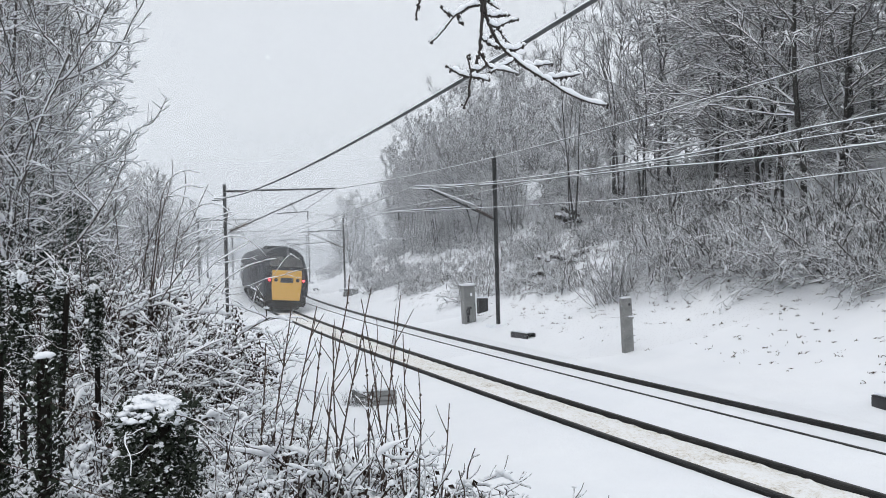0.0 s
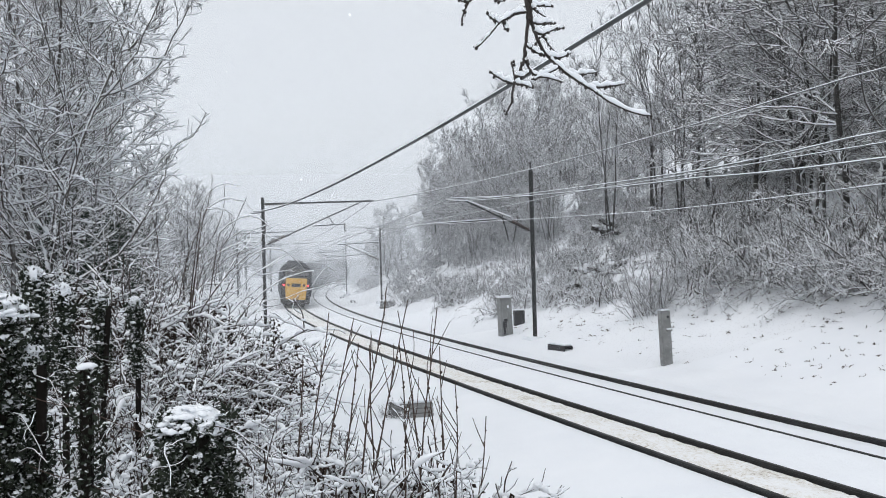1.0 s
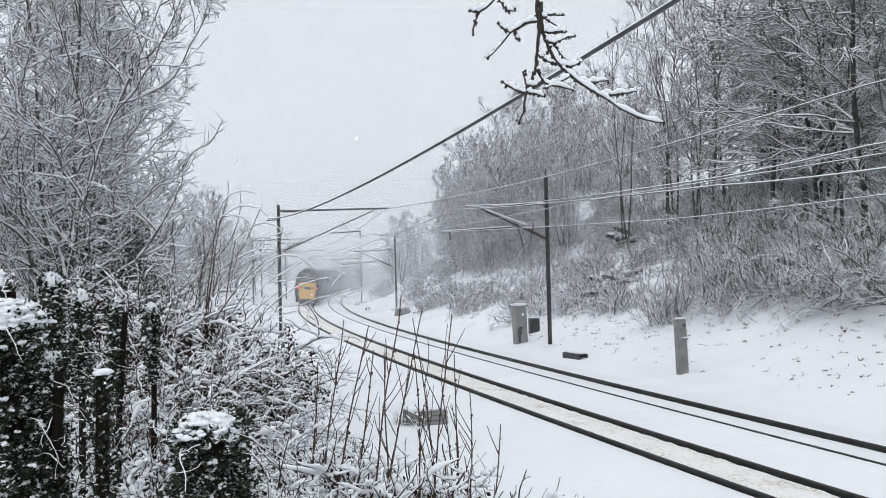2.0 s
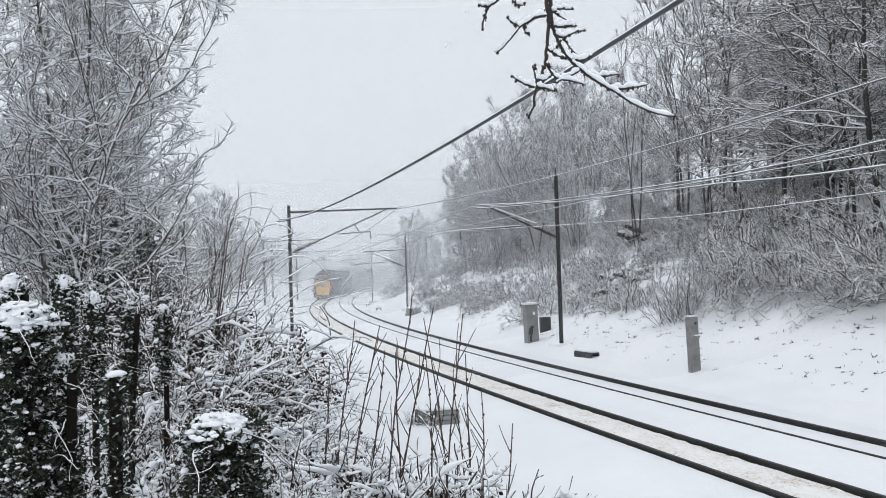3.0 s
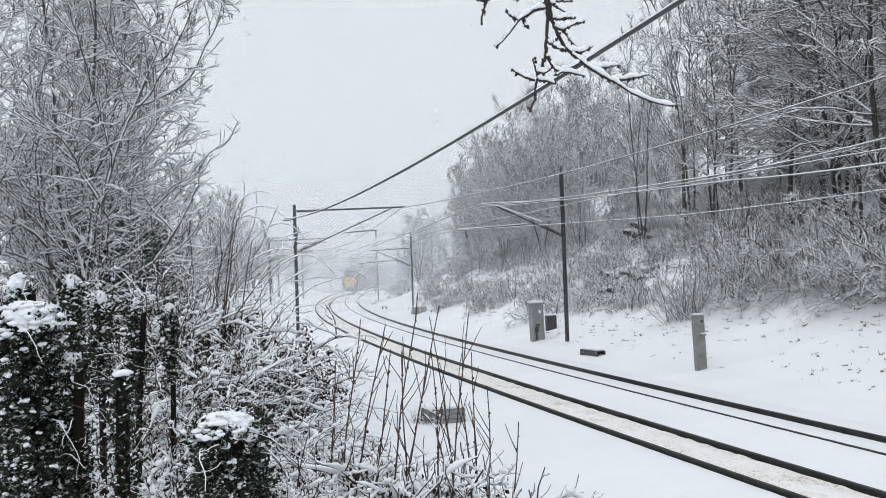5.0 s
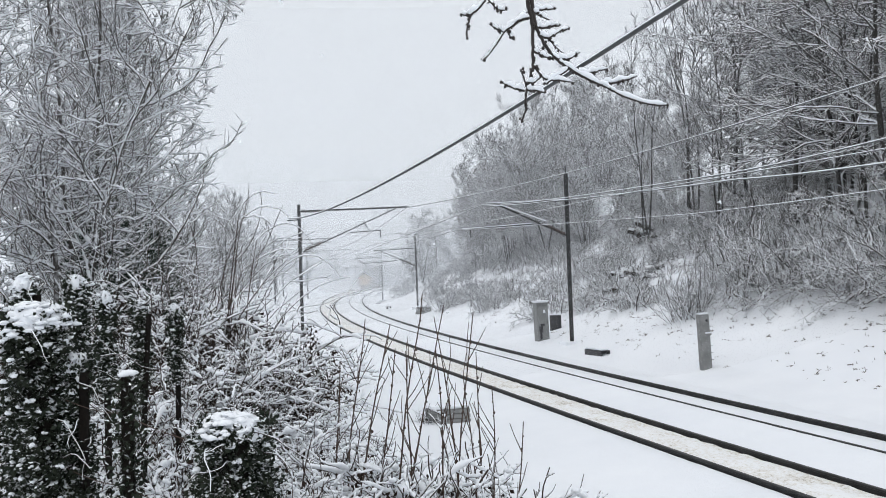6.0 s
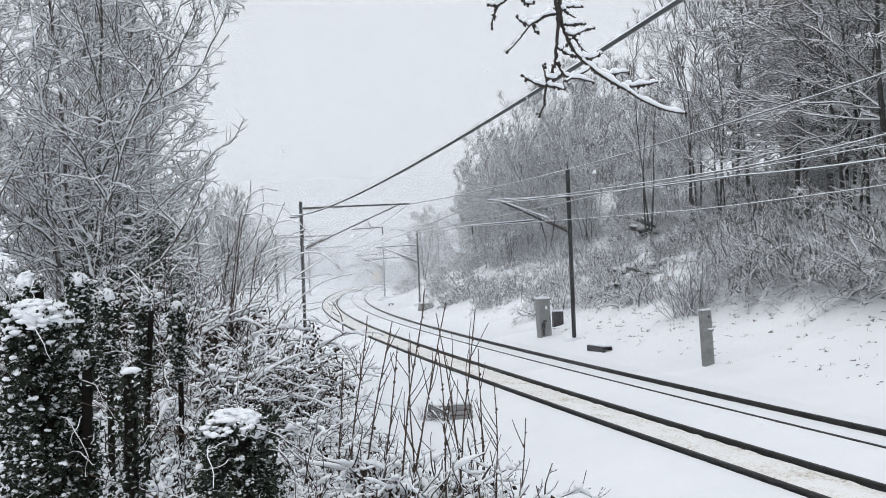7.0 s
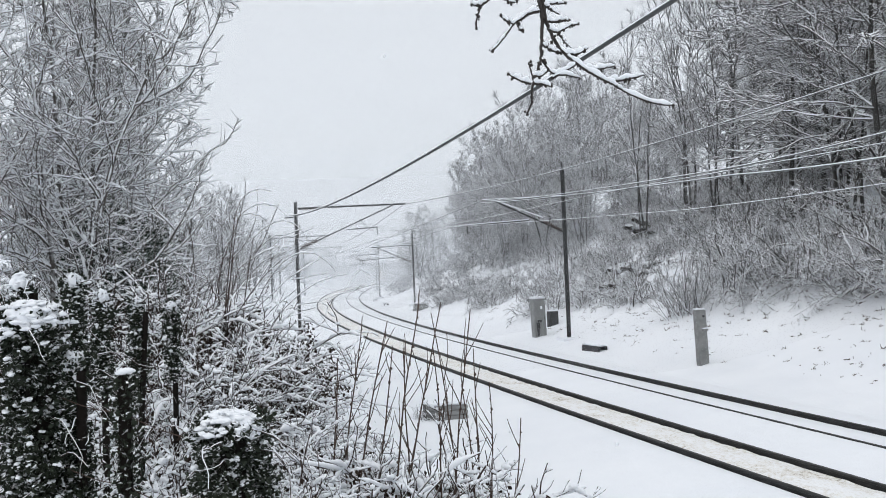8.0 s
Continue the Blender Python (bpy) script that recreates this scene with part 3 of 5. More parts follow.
def build_woods():
    rng = np.random.default_rng(11)
    kinds = [tree_meshes(20 + i, h, sp, tr, lb, 8, 6, ln, 0.45, fn, lw, u, an, level=0.45)
             for i, (h, sp, tr, lb, ln, lw, fn, u, an) in enumerate(((14, 0.32, 1, 32, 0.06, 0.16, 0.021, 0.15, 70), (13, 0.34, 2, 17, 0.10, 0.16, 0.021, 0.25, 62),
                                                             (15, 0.28, 1, 34, 0.08, 0.2, 0.021, 0.05, 74), (12, 0.36, 3, 11, 0.16, 0.14, 0.022, 0.3, 56)))]
    round_ = [tree_meshes(40 + i, 12.5, 0.37, 4, 16, 12, 9, 0.20, 0.42, 0.0165, 0.06, 0.45, 54, curl=0.85) for i in range(3)]
    slim = tree_meshes(44, 15, 0.24, 3, 14, 7, 5, 0.16, 0.42, 0.017, 0.25, 0.6, 48)
    for i, (x, y, s) in enumerate(((8.3, 72, 0.98), (11.5, 69, 0.95), (9.5, 80, 1.08), (14, 74, 1.08), (6.2, 84, 1.0), (12.5, 86, 1.15), (4.6, 95, 1.0), (9, 98, 1.15), (16.5, 66, 0.68), (7.0, 76, 0.8), (19, 72, 0.72), (17, 82, 0.85), (3.6, 83, 0.85), (3.0, 92, 0.95), (5.4, 77, 0.8), (10.2, 65, 0.75))):
        plant("tree", "leafless rounded tree thick with frost on the far bank", "tree", "trees of the far bank", round_[i % 3], (M_TRUNK, M_BARK_FROST), x, y, i * 67, s)
    for i, (x, y, s) in enumerate(((13.4, 50, 1.0), (15.0, 53, 1.05), (12.4, 56, 0.95), (14.2, 47, 0.9))):
        plant("tree", "slender leaning leafless tree with light snow", "tree", "trees of the far bank", slim, (M_TRUNK, M_BARK_FROST), x, y, i * 130, s)
    # tall wood on the bank top, in rows that close the view
    spots = []
    for s0 in np.arange(10, 60, 2.6):
        for o0 in (17.5, 21.5, 26, 32, 39):
            if s0 < 20 and o0 > 24 or (s0 > 42 and o0 < 20):
                continue
            spots.append((s0 + rng.uniform(-1.3, 1.3), o0 + rng.uniform(-1.6, 1.6)))
    for i, (s0, o0) in enumerate(spots):
        p = on_line(s0, o0)
        if p[0] < 0.285 * p[1] + 1.6:
            continue
        plant("tree", "tall leafless tree with snow-lined branches on the bank top", "tree", "trees of the far bank", kinds[(i * 5 + i // 3) % 4], (M_TRUNK, M_BARK_FAR), p[0], p[1], i * 83, rng.uniform(0.95, 1.25))
    light = [tree_meshes(50 + i, 12, 0.34, 2, 18, 7, 4, 0.14, 0.7, 0.03, 0.12, 0.4, 55) for i in range(3)]
    for i in range(26):
        p = on_line(rng.uniform(104, 235), rng.uniform(12, 45))
        plant("tree", "leafless frosted tree half lost in the mist", "tree", "distant trees", light[i % 3], (M_TRUNK, M_BARK_FROST), p[0], p[1], i * 51, rng.uniform(0.6, 0.9))
    for i in range(34):
        q = rng.uniform(30, 150)
        p = on_line(q, -rng.uniform(7.5, 11) - 9 * rng.random())
        plant("tree", "leafless frosted tree half lost in the mist", "tree", "distant trees", light[i % 3], (M_TRUNK, M_BARK_FROST), p[0], p[1], i * 37, rng.uniform(0.48, 0.72))
    for i, (x, y, k) in enumerate(((-21, 85, 0.85), (-23, 95, 0.9), (-20.5, 98, 0.72), (-24, 112, 0.85), (-22.5, 120, 0.7), (-17.5, 72, 0.75), (-19, 78, 0.85), (-26, 125, 0.8), (-16, 66, 0.7), (-25, 105, 1.0), (-14.5, 58, 0.65))):
        plant("tree", "pale frosted tree on the near bank in mist", "tree", "distant trees", light[i % 3], (M_TRUNK, M_BARK_FROST), x, y, i * 91, k)
    for i, (x, y, k) in enumerate(((-3.2, 112, 0.8), (-1.4, 117, 0.78), (-4.6, 122, 0.74))):
        plant("tree", "rounded frosted tree standing pale in the mist", "tree", "distant trees", light[i % 3], (M_TRUNK, M_BARK_FROST), x, y, i * 77, k)
    for i in range(22):
        p = on_line(150 + 3.8 * i, -rng.uniform(7, 24)) if i % 2 else on_line(165 + 3.4 * i, rng.uniform(8, 20))
        plant("tree", "leafless tree nearly lost in the mist beyond the bend", "tree", "distant trees", light[i % 3], (M_TRUNK, M_BARK_FROST), p[0], p[1], i * 63, rng.uniform(0.5, 0.8))
    near = [tree_meshes(60 + i, 11.5, 0.335, 2, 29, 11, 7, 0.08, 0.36, 0.0088, 0.03, 0.85, 66, 3, 1.35, 1.1) for i in range(3)]
    for i, (x, y, s) in enumerate(((-6.9, 16.5, 1.0), (-8.0, 19.5, 1.08), (-7.5, 13.0, 0.72), (-8.9, 22.5, 1.1), (-10.2, 27, 1.15), (-11.5, 18, 1.2), (-13.5, 36, 1.1), (-9.6, 14.5, 1.0), (-12, 31, 1.1))):
        plant("tree", "spreading leafless tree with every branch lined in snow", "tree", "trees of the near bank", near[i % 3], (M_BARK, M_BARK), x, y, i * 97 + 20, s)
    # dark evergreen under the bare trees
    for i, (x, y, s) in enumerate(((-7.3, 20.5, 0.85), (-9.2, 24, 1.1), (-5.7, 17.0, 0.56), (-6.3, 18.6, 0.62))):
        r2 = np.random.default_rng(140 + i)
        c = unit(r2.normal(0, 1, (240, 3))) * r2.uniform(0.5, 1.0, (240, 1)) * np.array([1.5, 1.5, 1.9]) + np.array([0, 0, 2.1])
        pts = (c[:, None, :] + r2.normal(0, 0.2, (240, 45, 3))).reshape(-1, 3)
        tp, tr = grow(r2, np.array([[0, 0, -0.3]] * 5), np.concatenate([r2.normal(0, 0.25, (5, 2)), np.ones((5, 1))], 1), np.full(5, 3.4), np.full(5, 0.06), np.full(5, 0.015), 7, 0.08, 0.2)
        plant("evergreen_bush", "dark evergreen bush dusted with snow under bare trees", "bush", "evergreen bushes",
              (mesh_from("trunk", *tube(tp, tr, 6)), mesh_from("crown", *leaf_cards(r2, pts, 0.065))), (M_BARK, M_EVERGREEN), x, y, 0, s)


def build_shrubs():
    rng = np.random.default_rng(3)
    far = [shrub_meshes(80 + i, 2.8, 2.4, 30, 9, 6, 0.014, -0.9, 0.95, 0.0, 2) for i in range(3)]
    # rounded shrubs along the foot of the wood, with the upright one beside the post
    for i, (q, o, k) in enumerate(((31.6, 13.2, 1.1), (30.4, 14.6, 1.25), (33.4, 14.4, 1.2), (28.4, 13.6, 0.9), (25.4, 13.4, 1.05), (23.6, 13.6, 1.15), (26.6, 15.4, 1.3), (21.5, 14.0, 1.1), (22.6, 16.0, 1.3),
                                   (19.2, 14.2, 1.0), (29.0, 16.8, 1.35), (36.0, 15.6, 1.15), (38.6, 17.0, 1.2), (34.4, 17.4, 1.3), (25.0, 17.6, 1.3), (17.0, 15.0, 1.1), (41.0, 18.6, 1.2))):
        p = on_line(q, o)
        shrub("rounded leafless shrub white with snow on the slope", far[i % 3], (M_BARK, M_BARK_FROST), p[0], p[1], i * 71, k, "shrubs of the far bank")
    for i in range(40):
        p = on_line(rng.uniform(14, 66), rng.uniform(18.5, 27))
        if p[0] > 0.2 * p[1]:
            shrub("dense undergrowth with snow beneath the trees", far[i % 3], (M_BARK_FAR, M_BARK_FAR), p[0], p[1], i * 59, rng.uniform(0.7, 1.2), "shrubs of the far bank")
    for i in range(26):
        p = on_line(rng.uniform(12, 56), rng.uniform(26, 36))
        shrub("dense undergrowth with snow beneath the trees", far[i % 3], (M_BARK_FAR, M_BARK_FAR), p[0], p[1], i * 79, rng.uniform(1.2, 1.6), "shrubs of the far bank")
    for i in range(46):
        p = on_line(rng.uniform(44, 104), rng.uniform(14.5, 22))
        shrub("tangled undergrowth with snow below the rounded trees", far[i % 3], (M_BARK_FAR, M_BARK_FROST), p[0], p[1], i * 43, rng.uniform(0.5, 0.85), "shrubs of the far bank")
    small = [shrub_meshes(84 + i, 1.2, 2.4, 34, 6, 4, 0.013, -0.7, 0.75, 0.0, 1) for i in range(3)]
    for i in range(125):
        q = rng.uniform(38, 150)
        p = on_line(q, 9.0 + (0.8 if q < 60 else 0) + 9 * rng.random() ** 1.1)
        if i % 3 == 0:
            p = on_line(rng.uniform(42, 72), 10.2 + 8 * rng.random())
        shrub("low frosted bramble on the snowy slope", small[i % 3], (M_BARK_FAR, M_BARK_FROST), p[0], p[1], i * 71, rng.uniform(0.6, 1.3), "brambles of the far bank")
    upright = shrub_meshes(88, 2.5, 1.2, 20, 6, 3, 0.011, -0.1, 0.42, 0.0, 2)
    for x, y, sc in ((9.6, 36, 0.95), (10.0, 37.2, 1.0), (9.2, 36.6, 0.85)):
        shrub("upright bare shrub behind the marker post", upright, (M_BARK_FAR, M_BARK_FAR), x, y, 40 * y, sc, "shrubs of the far bank")
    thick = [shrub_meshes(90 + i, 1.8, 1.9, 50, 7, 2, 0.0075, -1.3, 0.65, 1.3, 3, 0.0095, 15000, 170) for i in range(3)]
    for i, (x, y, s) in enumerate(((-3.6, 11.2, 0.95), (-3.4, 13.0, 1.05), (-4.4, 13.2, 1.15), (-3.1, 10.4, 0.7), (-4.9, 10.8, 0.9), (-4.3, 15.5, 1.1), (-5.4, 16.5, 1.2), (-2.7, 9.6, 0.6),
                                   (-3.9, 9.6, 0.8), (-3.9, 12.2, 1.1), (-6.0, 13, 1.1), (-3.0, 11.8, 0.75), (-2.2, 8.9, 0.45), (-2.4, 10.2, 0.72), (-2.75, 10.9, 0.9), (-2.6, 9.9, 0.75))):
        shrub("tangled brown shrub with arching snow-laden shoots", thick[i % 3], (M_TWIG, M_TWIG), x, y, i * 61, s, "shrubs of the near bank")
    # long shoots that bow over from the shrub towards the line
    r2 = np.random.default_rng(66)
    for start, crest, tip in (
        ((-2.69, 2.89), (-2.02, 3.80), (-1.42, 3.52)),
        ((-2.75, 3.64), (-2.34, 3.88), (-1.99, 3.91)),
        ((-2.75, 4.27), (-2.41, 4.50), (-2.07, 4.36)),
        ((-2.73, 4.33), (-2.55, 4.65), (-2.22, 4.66)),
        ((-2.49, 4.04), (-2.07, 4.26), (-1.75, 3.96)),
        ((-2.33, 2.91), (-1.82, 3.36), (-1.30, 3.52)),
        ((-2.70, 4.35), (-2.42, 4.35), (-2.27, 4.17)),
        ((-2.93, 3.74), (-2.64, 4.41), (-2.58, 4.86)),
        ((-2.81, 3.81), (-2.52, 4.25), (-2.47, 4.77))):
        y = 12.0 + r2.uniform(-0.15, 0.15)
        x0 = start[0] - 0.25
        foot = np.array([x0, y, gz(x0, y) - 0.05])
        a, c, e = (np.array([q[0], y, q[1]]) for q in (start, crest, tip))
        t = np.linspace(0, 1, 16)[:, None]
        mid = 2 * c - (a + e) / 2
        bow = a * (1 - t) ** 2 + mid * 2 * t * (1 - t) + e * t ** 2
        rise = foot + (a - foot) * np.linspace(0, 1, 6)[:-1, None] ** np.array([1.6, 1.0, 0.9])
        path = np.concatenate([rise, bow]) - foot
        path[1:] += r2.normal(0, 0.005, (len(path) - 1, 3))
        rad = np.linspace(0.0075, 0.004, len(path))
        ob = thing("arching_shoot", "long arching bramble shoot lined with snow", "shoot", "arching shoots", at=pose(*foot))
        part("stem", mesh_from("stem", *tube(path[None], rad[None], 5), True), M_TWIG, ob)
        part("settled_snow", mesh_from("settled_snow", *tube(*snow_on(path[None], rad[None], 0.9, 0.004), 5), True), M_SNOWCAP, ob)
    tall = shrub_meshes(98, 3.3, 1.1, 16, 4, 2, 0.006, -0.7, 0.22, 1.1, 3, 0.003)
    for x, y, s, t in ((-3.6, 13.0, 0.85, 10), (-4.1, 14.4, 0.9, 250)):
        shrub("tall thin shoots rising out of the brambles", tall, (M_TWIG, M_TWIG), x, y, t, s, "shrubs of the near bank")
    bram = [shrub_meshes(95 + i, 0.85, 1.7, 40, 6, 2, 0.005, -1.5, 0.85, 1.3, 3, 0.0075, 700, 130) for i in range(3)]
    for i, (x, y, s) in enumerate(((-1.3, 6.5, 0.8), (-0.8, 6.0, 0.75), (-0.1, 6.3, 0.75), (-2.0, 7.5, 0.8), (-1.2, 8.0, 0.95), (-0.6, 8.2, 0.85),
                                   (-2.4, 6.0, 0.75), (-1.7, 9.0, 0.9), (0.15, 7.0, 0.75), (-2.9, 7.6, 1.0), (-2.5, 8.8, 1.0), (0.4, 7.6, 0.7), 
                                   (-1.5, 7.6, 0.9), (-2.45, 5.4, 0.95), (-2.75, 6.6, 1.15), (-3.1, 8.4, 1.2), (-3.2, 7.2, 1.2), (-0.35, 6.9, 1.3), (0.05, 6.6, 1.25), (0.4, 7.0, 1.15), (0.2, 7.9, 1.3), (-0.6, 7.5, 1.2), (-2.4, 5.1, 1.0), (-0.15, 6.2, 1.15), (-0.5, 6.4, 1.2), (0.25, 6.3, 1.15), (-0.75, 6.9, 1.2), (0.0, 7.3, 1.3), (-1.75, 5.7, 0.75), (-1.45, 5.5, 0.6), (-1.6, 6.3, 0.9), (-2.0, 6.3, 1.0), (-1.95, 7.0, 1.15), (-2.5, 7.2, 1.25), (-2.9, 9.0, 1.4), (-2.2, 8.2, 1.2))):
        shrub("low bramble heaped with snow", bram[i % 3], (M_TWIG, M_TWIG), x, y, i * 47, s, "brambles")
    # dark tufts poking through the slope
    r2 = np.random.default_rng(9)
    pts = []
    for i in range(640):
        p = on_line(r2.uniform(8, 56), 7.9 + 5.6 * r2.random() ** 0.8)
        z = gz(p[0], p[1])
        size = 0.03 + 0.07 * r2.random() ** 2
        for k in range(r2.integers(3, 16)):
            pts.append((p[0] + r2.normal(0, size * 1.6), p[1] + r2.normal(0, size), z - 0.02))
    pts = np.array(pts)
    gp, gr = grow(r2, pts, np.concatenate([r2.normal(0, 0.9, (len(pts), 2)), np.ones((len(pts), 1))], 1), 0.025 + 0.13 * r2.random(len(pts)) ** 2.5, r2.uniform(0.008, 0.02, len(pts)), np.full(len(pts), 0.004), 3, 0.25, -0.9)
    thing("grass_tuft", "dark withered grass poking through the snowy slope", "grass", kind="stuff", me=mesh_from("grass_tuft", *tube(gp, gr, 3)), material=M_STALK)


def build_stalks():
    """Bare upright shoots at the foot of the bank."""
    r2 = np.random.default_rng(31)
    for x0, z1, lean in ((-0.84, 3.23, 0.02), (-0.68, 3.22, 0.17), (-0.42, 3.45, 0.12), (-0.32, 2.97, 0.04), (-0.31, 3.36, 0.25), (-0.09, 2.97, 0.04), (0.01, 3.26, 0.14),
                         (0.08, 3.23, 0.12), (0.28, 2.94, 0.13), (0.32, 2.66, 0.14), (0.44, 2.45, 0.18), (-0.56, 3.01, 0.12), (-0.95, 2.9, -0.05), (0.18, 2.7, -0.1)):
        y0 = 7.0 + r2.uniform(-0.25, 0.25)
        z0 = gz(x0, y0)
        stalk = thing("bare_shoot", "upright bare brown shoot standing out of the brambles", "shoot", "bare shoots", at=pose(x0, y0, z0))
        ln = z1 - z0
        sp, sr = grow(r2, np.array([[-lean * 0.4, 0, -0.1]]), np.array([[lean, 0, ln]]), np.array([ln + 0.1]), np.array([0.0085]), np.array([0.0035]), 9, 0.035, 0.05)
        b, w, l, r = fork(r2, sp, sr, 5, 0.25, 0.85, 28, 0.28, np.array([ln]), 0.6)
        bp, br = grow(r2, b, w, l, np.full(len(b), 0.0045), np.full(len(b), 0.0025), 4, 0.06, 0.3)
        part("stem", mesh_from("stem", *tube(sp, sr, 6), True), M_STALK, stalk)
        for j in range(len(bp)):
            part("side_shoot", mesh_from("side_shoot", *tube(bp[j:j + 1], br[j:j + 1], 5), True), M_STALK, stalk)
        nb = 10
        t = r2.uniform(0.2, 0.98, nb) * 9
        i = t.astype(int)
        c = sp[0, i] * (1 - (t - i))[:, None] + sp[0, np.minimum(i + 1, 9)] * (t - i)[:, None]
        part("bud", mesh_from("bud", *blobs(r2, c + r2.normal(0, 0.005, c.shape), 0.006, 1.4)), M_STALK, stalk, kind="stuff")


# ---------------------------------------------------------------- ivy, fence, foreground branch
def ivy_column(name, label, x, y, z1, rad, leaves, seed, cap=0.16, taper=0.85, pads=0.4, low=0.0):
    """A dead stem or post wrapped in ivy, with a cap of snow."""
    r2 = np.random.default_rng(seed)
    z0 = gz(x, y)
    h = z1 - z0
    ob = thing(name, label, "ivy stump", "ivy-grown posts", at=pose(x, y, z0))
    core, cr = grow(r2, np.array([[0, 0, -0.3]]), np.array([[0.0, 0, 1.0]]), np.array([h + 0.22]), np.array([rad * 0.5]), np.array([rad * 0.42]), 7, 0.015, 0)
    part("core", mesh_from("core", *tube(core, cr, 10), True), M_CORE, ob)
    clumps = int(leaves / 5)
    a = r2.uniform(0, 2 * np.pi, clumps)
    t = low + (1 - low) * r2.random(clumps)
    bulge = 1 + 0.25 * np.sin(a * 3 + t * 9) + 0.2 * np.sin(a * 2 - t * 17)
    rr = rad * (0.5 + 0.55 * r2.random(clumps)) * bulge * (1 - (1 - taper) * t)
    heart = np.stack([np.cos(a) * rr, np.sin(a) * rr, h * t], 1)
    c = (heart[:, None, :] + r2.normal(0, 0.022, (clumps, 34, 3))).reshape(-1, 3)
    part("ivy_leaf", mesh_from("ivy_leaf", *leaf_cards(r2, c, 0.026)), M_IVY, ob, "dark glossy ivy leaves", kind="stuff")
    keep = r2.random(clumps) < pads * (0.22 + 0.45 * t)
    c = heart[keep] * np.array([1.12, 1.12, 1]) + np.array([0, 0, 0.022])
    c = np.concatenate([c, c + r2.normal(0, 0.014, c.shape) * np.array([1, 1, 0.5])])
    part("leaf_snow", mesh_from("leaf_snow", *blobs(r2, c, 0.012, 0.7), True), M_SNOWCAP, ob, "pads of snow on the leaves", kind="stuff")
    vines = 9
    av = r2.uniform(0, 2 * np.pi, vines)
    vb = np.stack([np.cos(av) * rad * 0.9, np.sin(av) * rad * 0.9, r2.uniform(0.4, 1.0, vines) * h], 1)
    vp, vr = grow(r2, vb, np.stack([np.cos(av), np.sin(av), 0.4 + 0 * av], 1), r2.uniform(0.2, 0.5, vines), np.full(vines, 0.004), np.full(vines, 0.002), 8, 0.25, -1.6)
    part("vine", mesh_from("vine", *joined([tube(vp, vr, 5)]), True), M_TWIG, ob, kind="stuff")
    # cap of snow: an uneven dome with lumps slumping over its rim
    part("snow_cap", snow_dome(r2, rad * 0.85, cap * 0.8, h - 0.01), M_SNOWCAP, ob, "thick cap of fresh snow")
    m = 120
    a = r2.uniform(0, 2 * np.pi, m)
    q = r2.random(m) ** 0.5
    lump = np.stack([np.cos(a) * rad * q * 1.15, np.sin(a) * rad * q * 1.15, h + cap * (1 - q ** 2) - 0.09 * q ** 3 * (0.3 + r2.random(m)) - 0.01], 1)
    part("snow_lump", mesh_from("snow_lump", *blobs(r2, lump, 0.085 * rad + 0.004, 0.45), True), M_SNOWCAP, ob, "lumps of snow slumping over the rim", kind="stuff")
    return ob


def snow_dome(rng, rad, height, z):
    """A lumpy cap of snow whose rim droops unevenly."""
    na, nr = 40, 11
    a = np.arange(na) * 2 * np.pi / na
    ph = rng.uniform(0, 6, 6)
    edge = 1 + 0.16 * np.sin(2 * a + ph[0]) + 0.12 * np.sin(3 * a + ph[1]) + 0.10 * np.sin(7 * a + ph[2])
    droop = 0.10 * (1 + np.sin(3 * a + ph[3])) + 0.08 * (1 + np.sin(5 * a + ph[4]))
    v = [(0, 0, z + height)]
    for i in range(1, nr + 1):
        q = i / nr
        for j in range(na):
            x, y = math.cos(a[j]) * rad * q * edge[j], math.sin(a[j]) * rad * q * edge[j]
            lump = 0.02 * (math.sin(x * 71 + ph[5]) * math.sin(y * 77 + ph[0]) + 0.7 * math.sin(x * 131 + y * 93 + ph[2]) * math.sin(y * 113 - x * 60))
            zz = z + height * (1 - q ** 2.4) + lump * (1 - q * 0.5) - droop[j] * rad * 1.6 * max(0, q - 0.72) / 0.28
            v.append((x, y, zz))
    for j in range(na):
        v.append((math.cos(a[j]) * rad * edge[j] * 0.8, math.sin(a[j]) * rad * edge[j] * 0.8, z - 0.035 - droop[j] * rad * 1.2))
    f = [(0, 1 + j, 1 + (j + 1) % na) for j in range(na)]
    for i in range(nr):
        o = 1 + i * na
        f += [(o + j, o + na + j, o + na + (j + 1) % na, o + (j + 1) % na) for j in range(na)]
    return mesh_from("snow_cap", v, f, True)


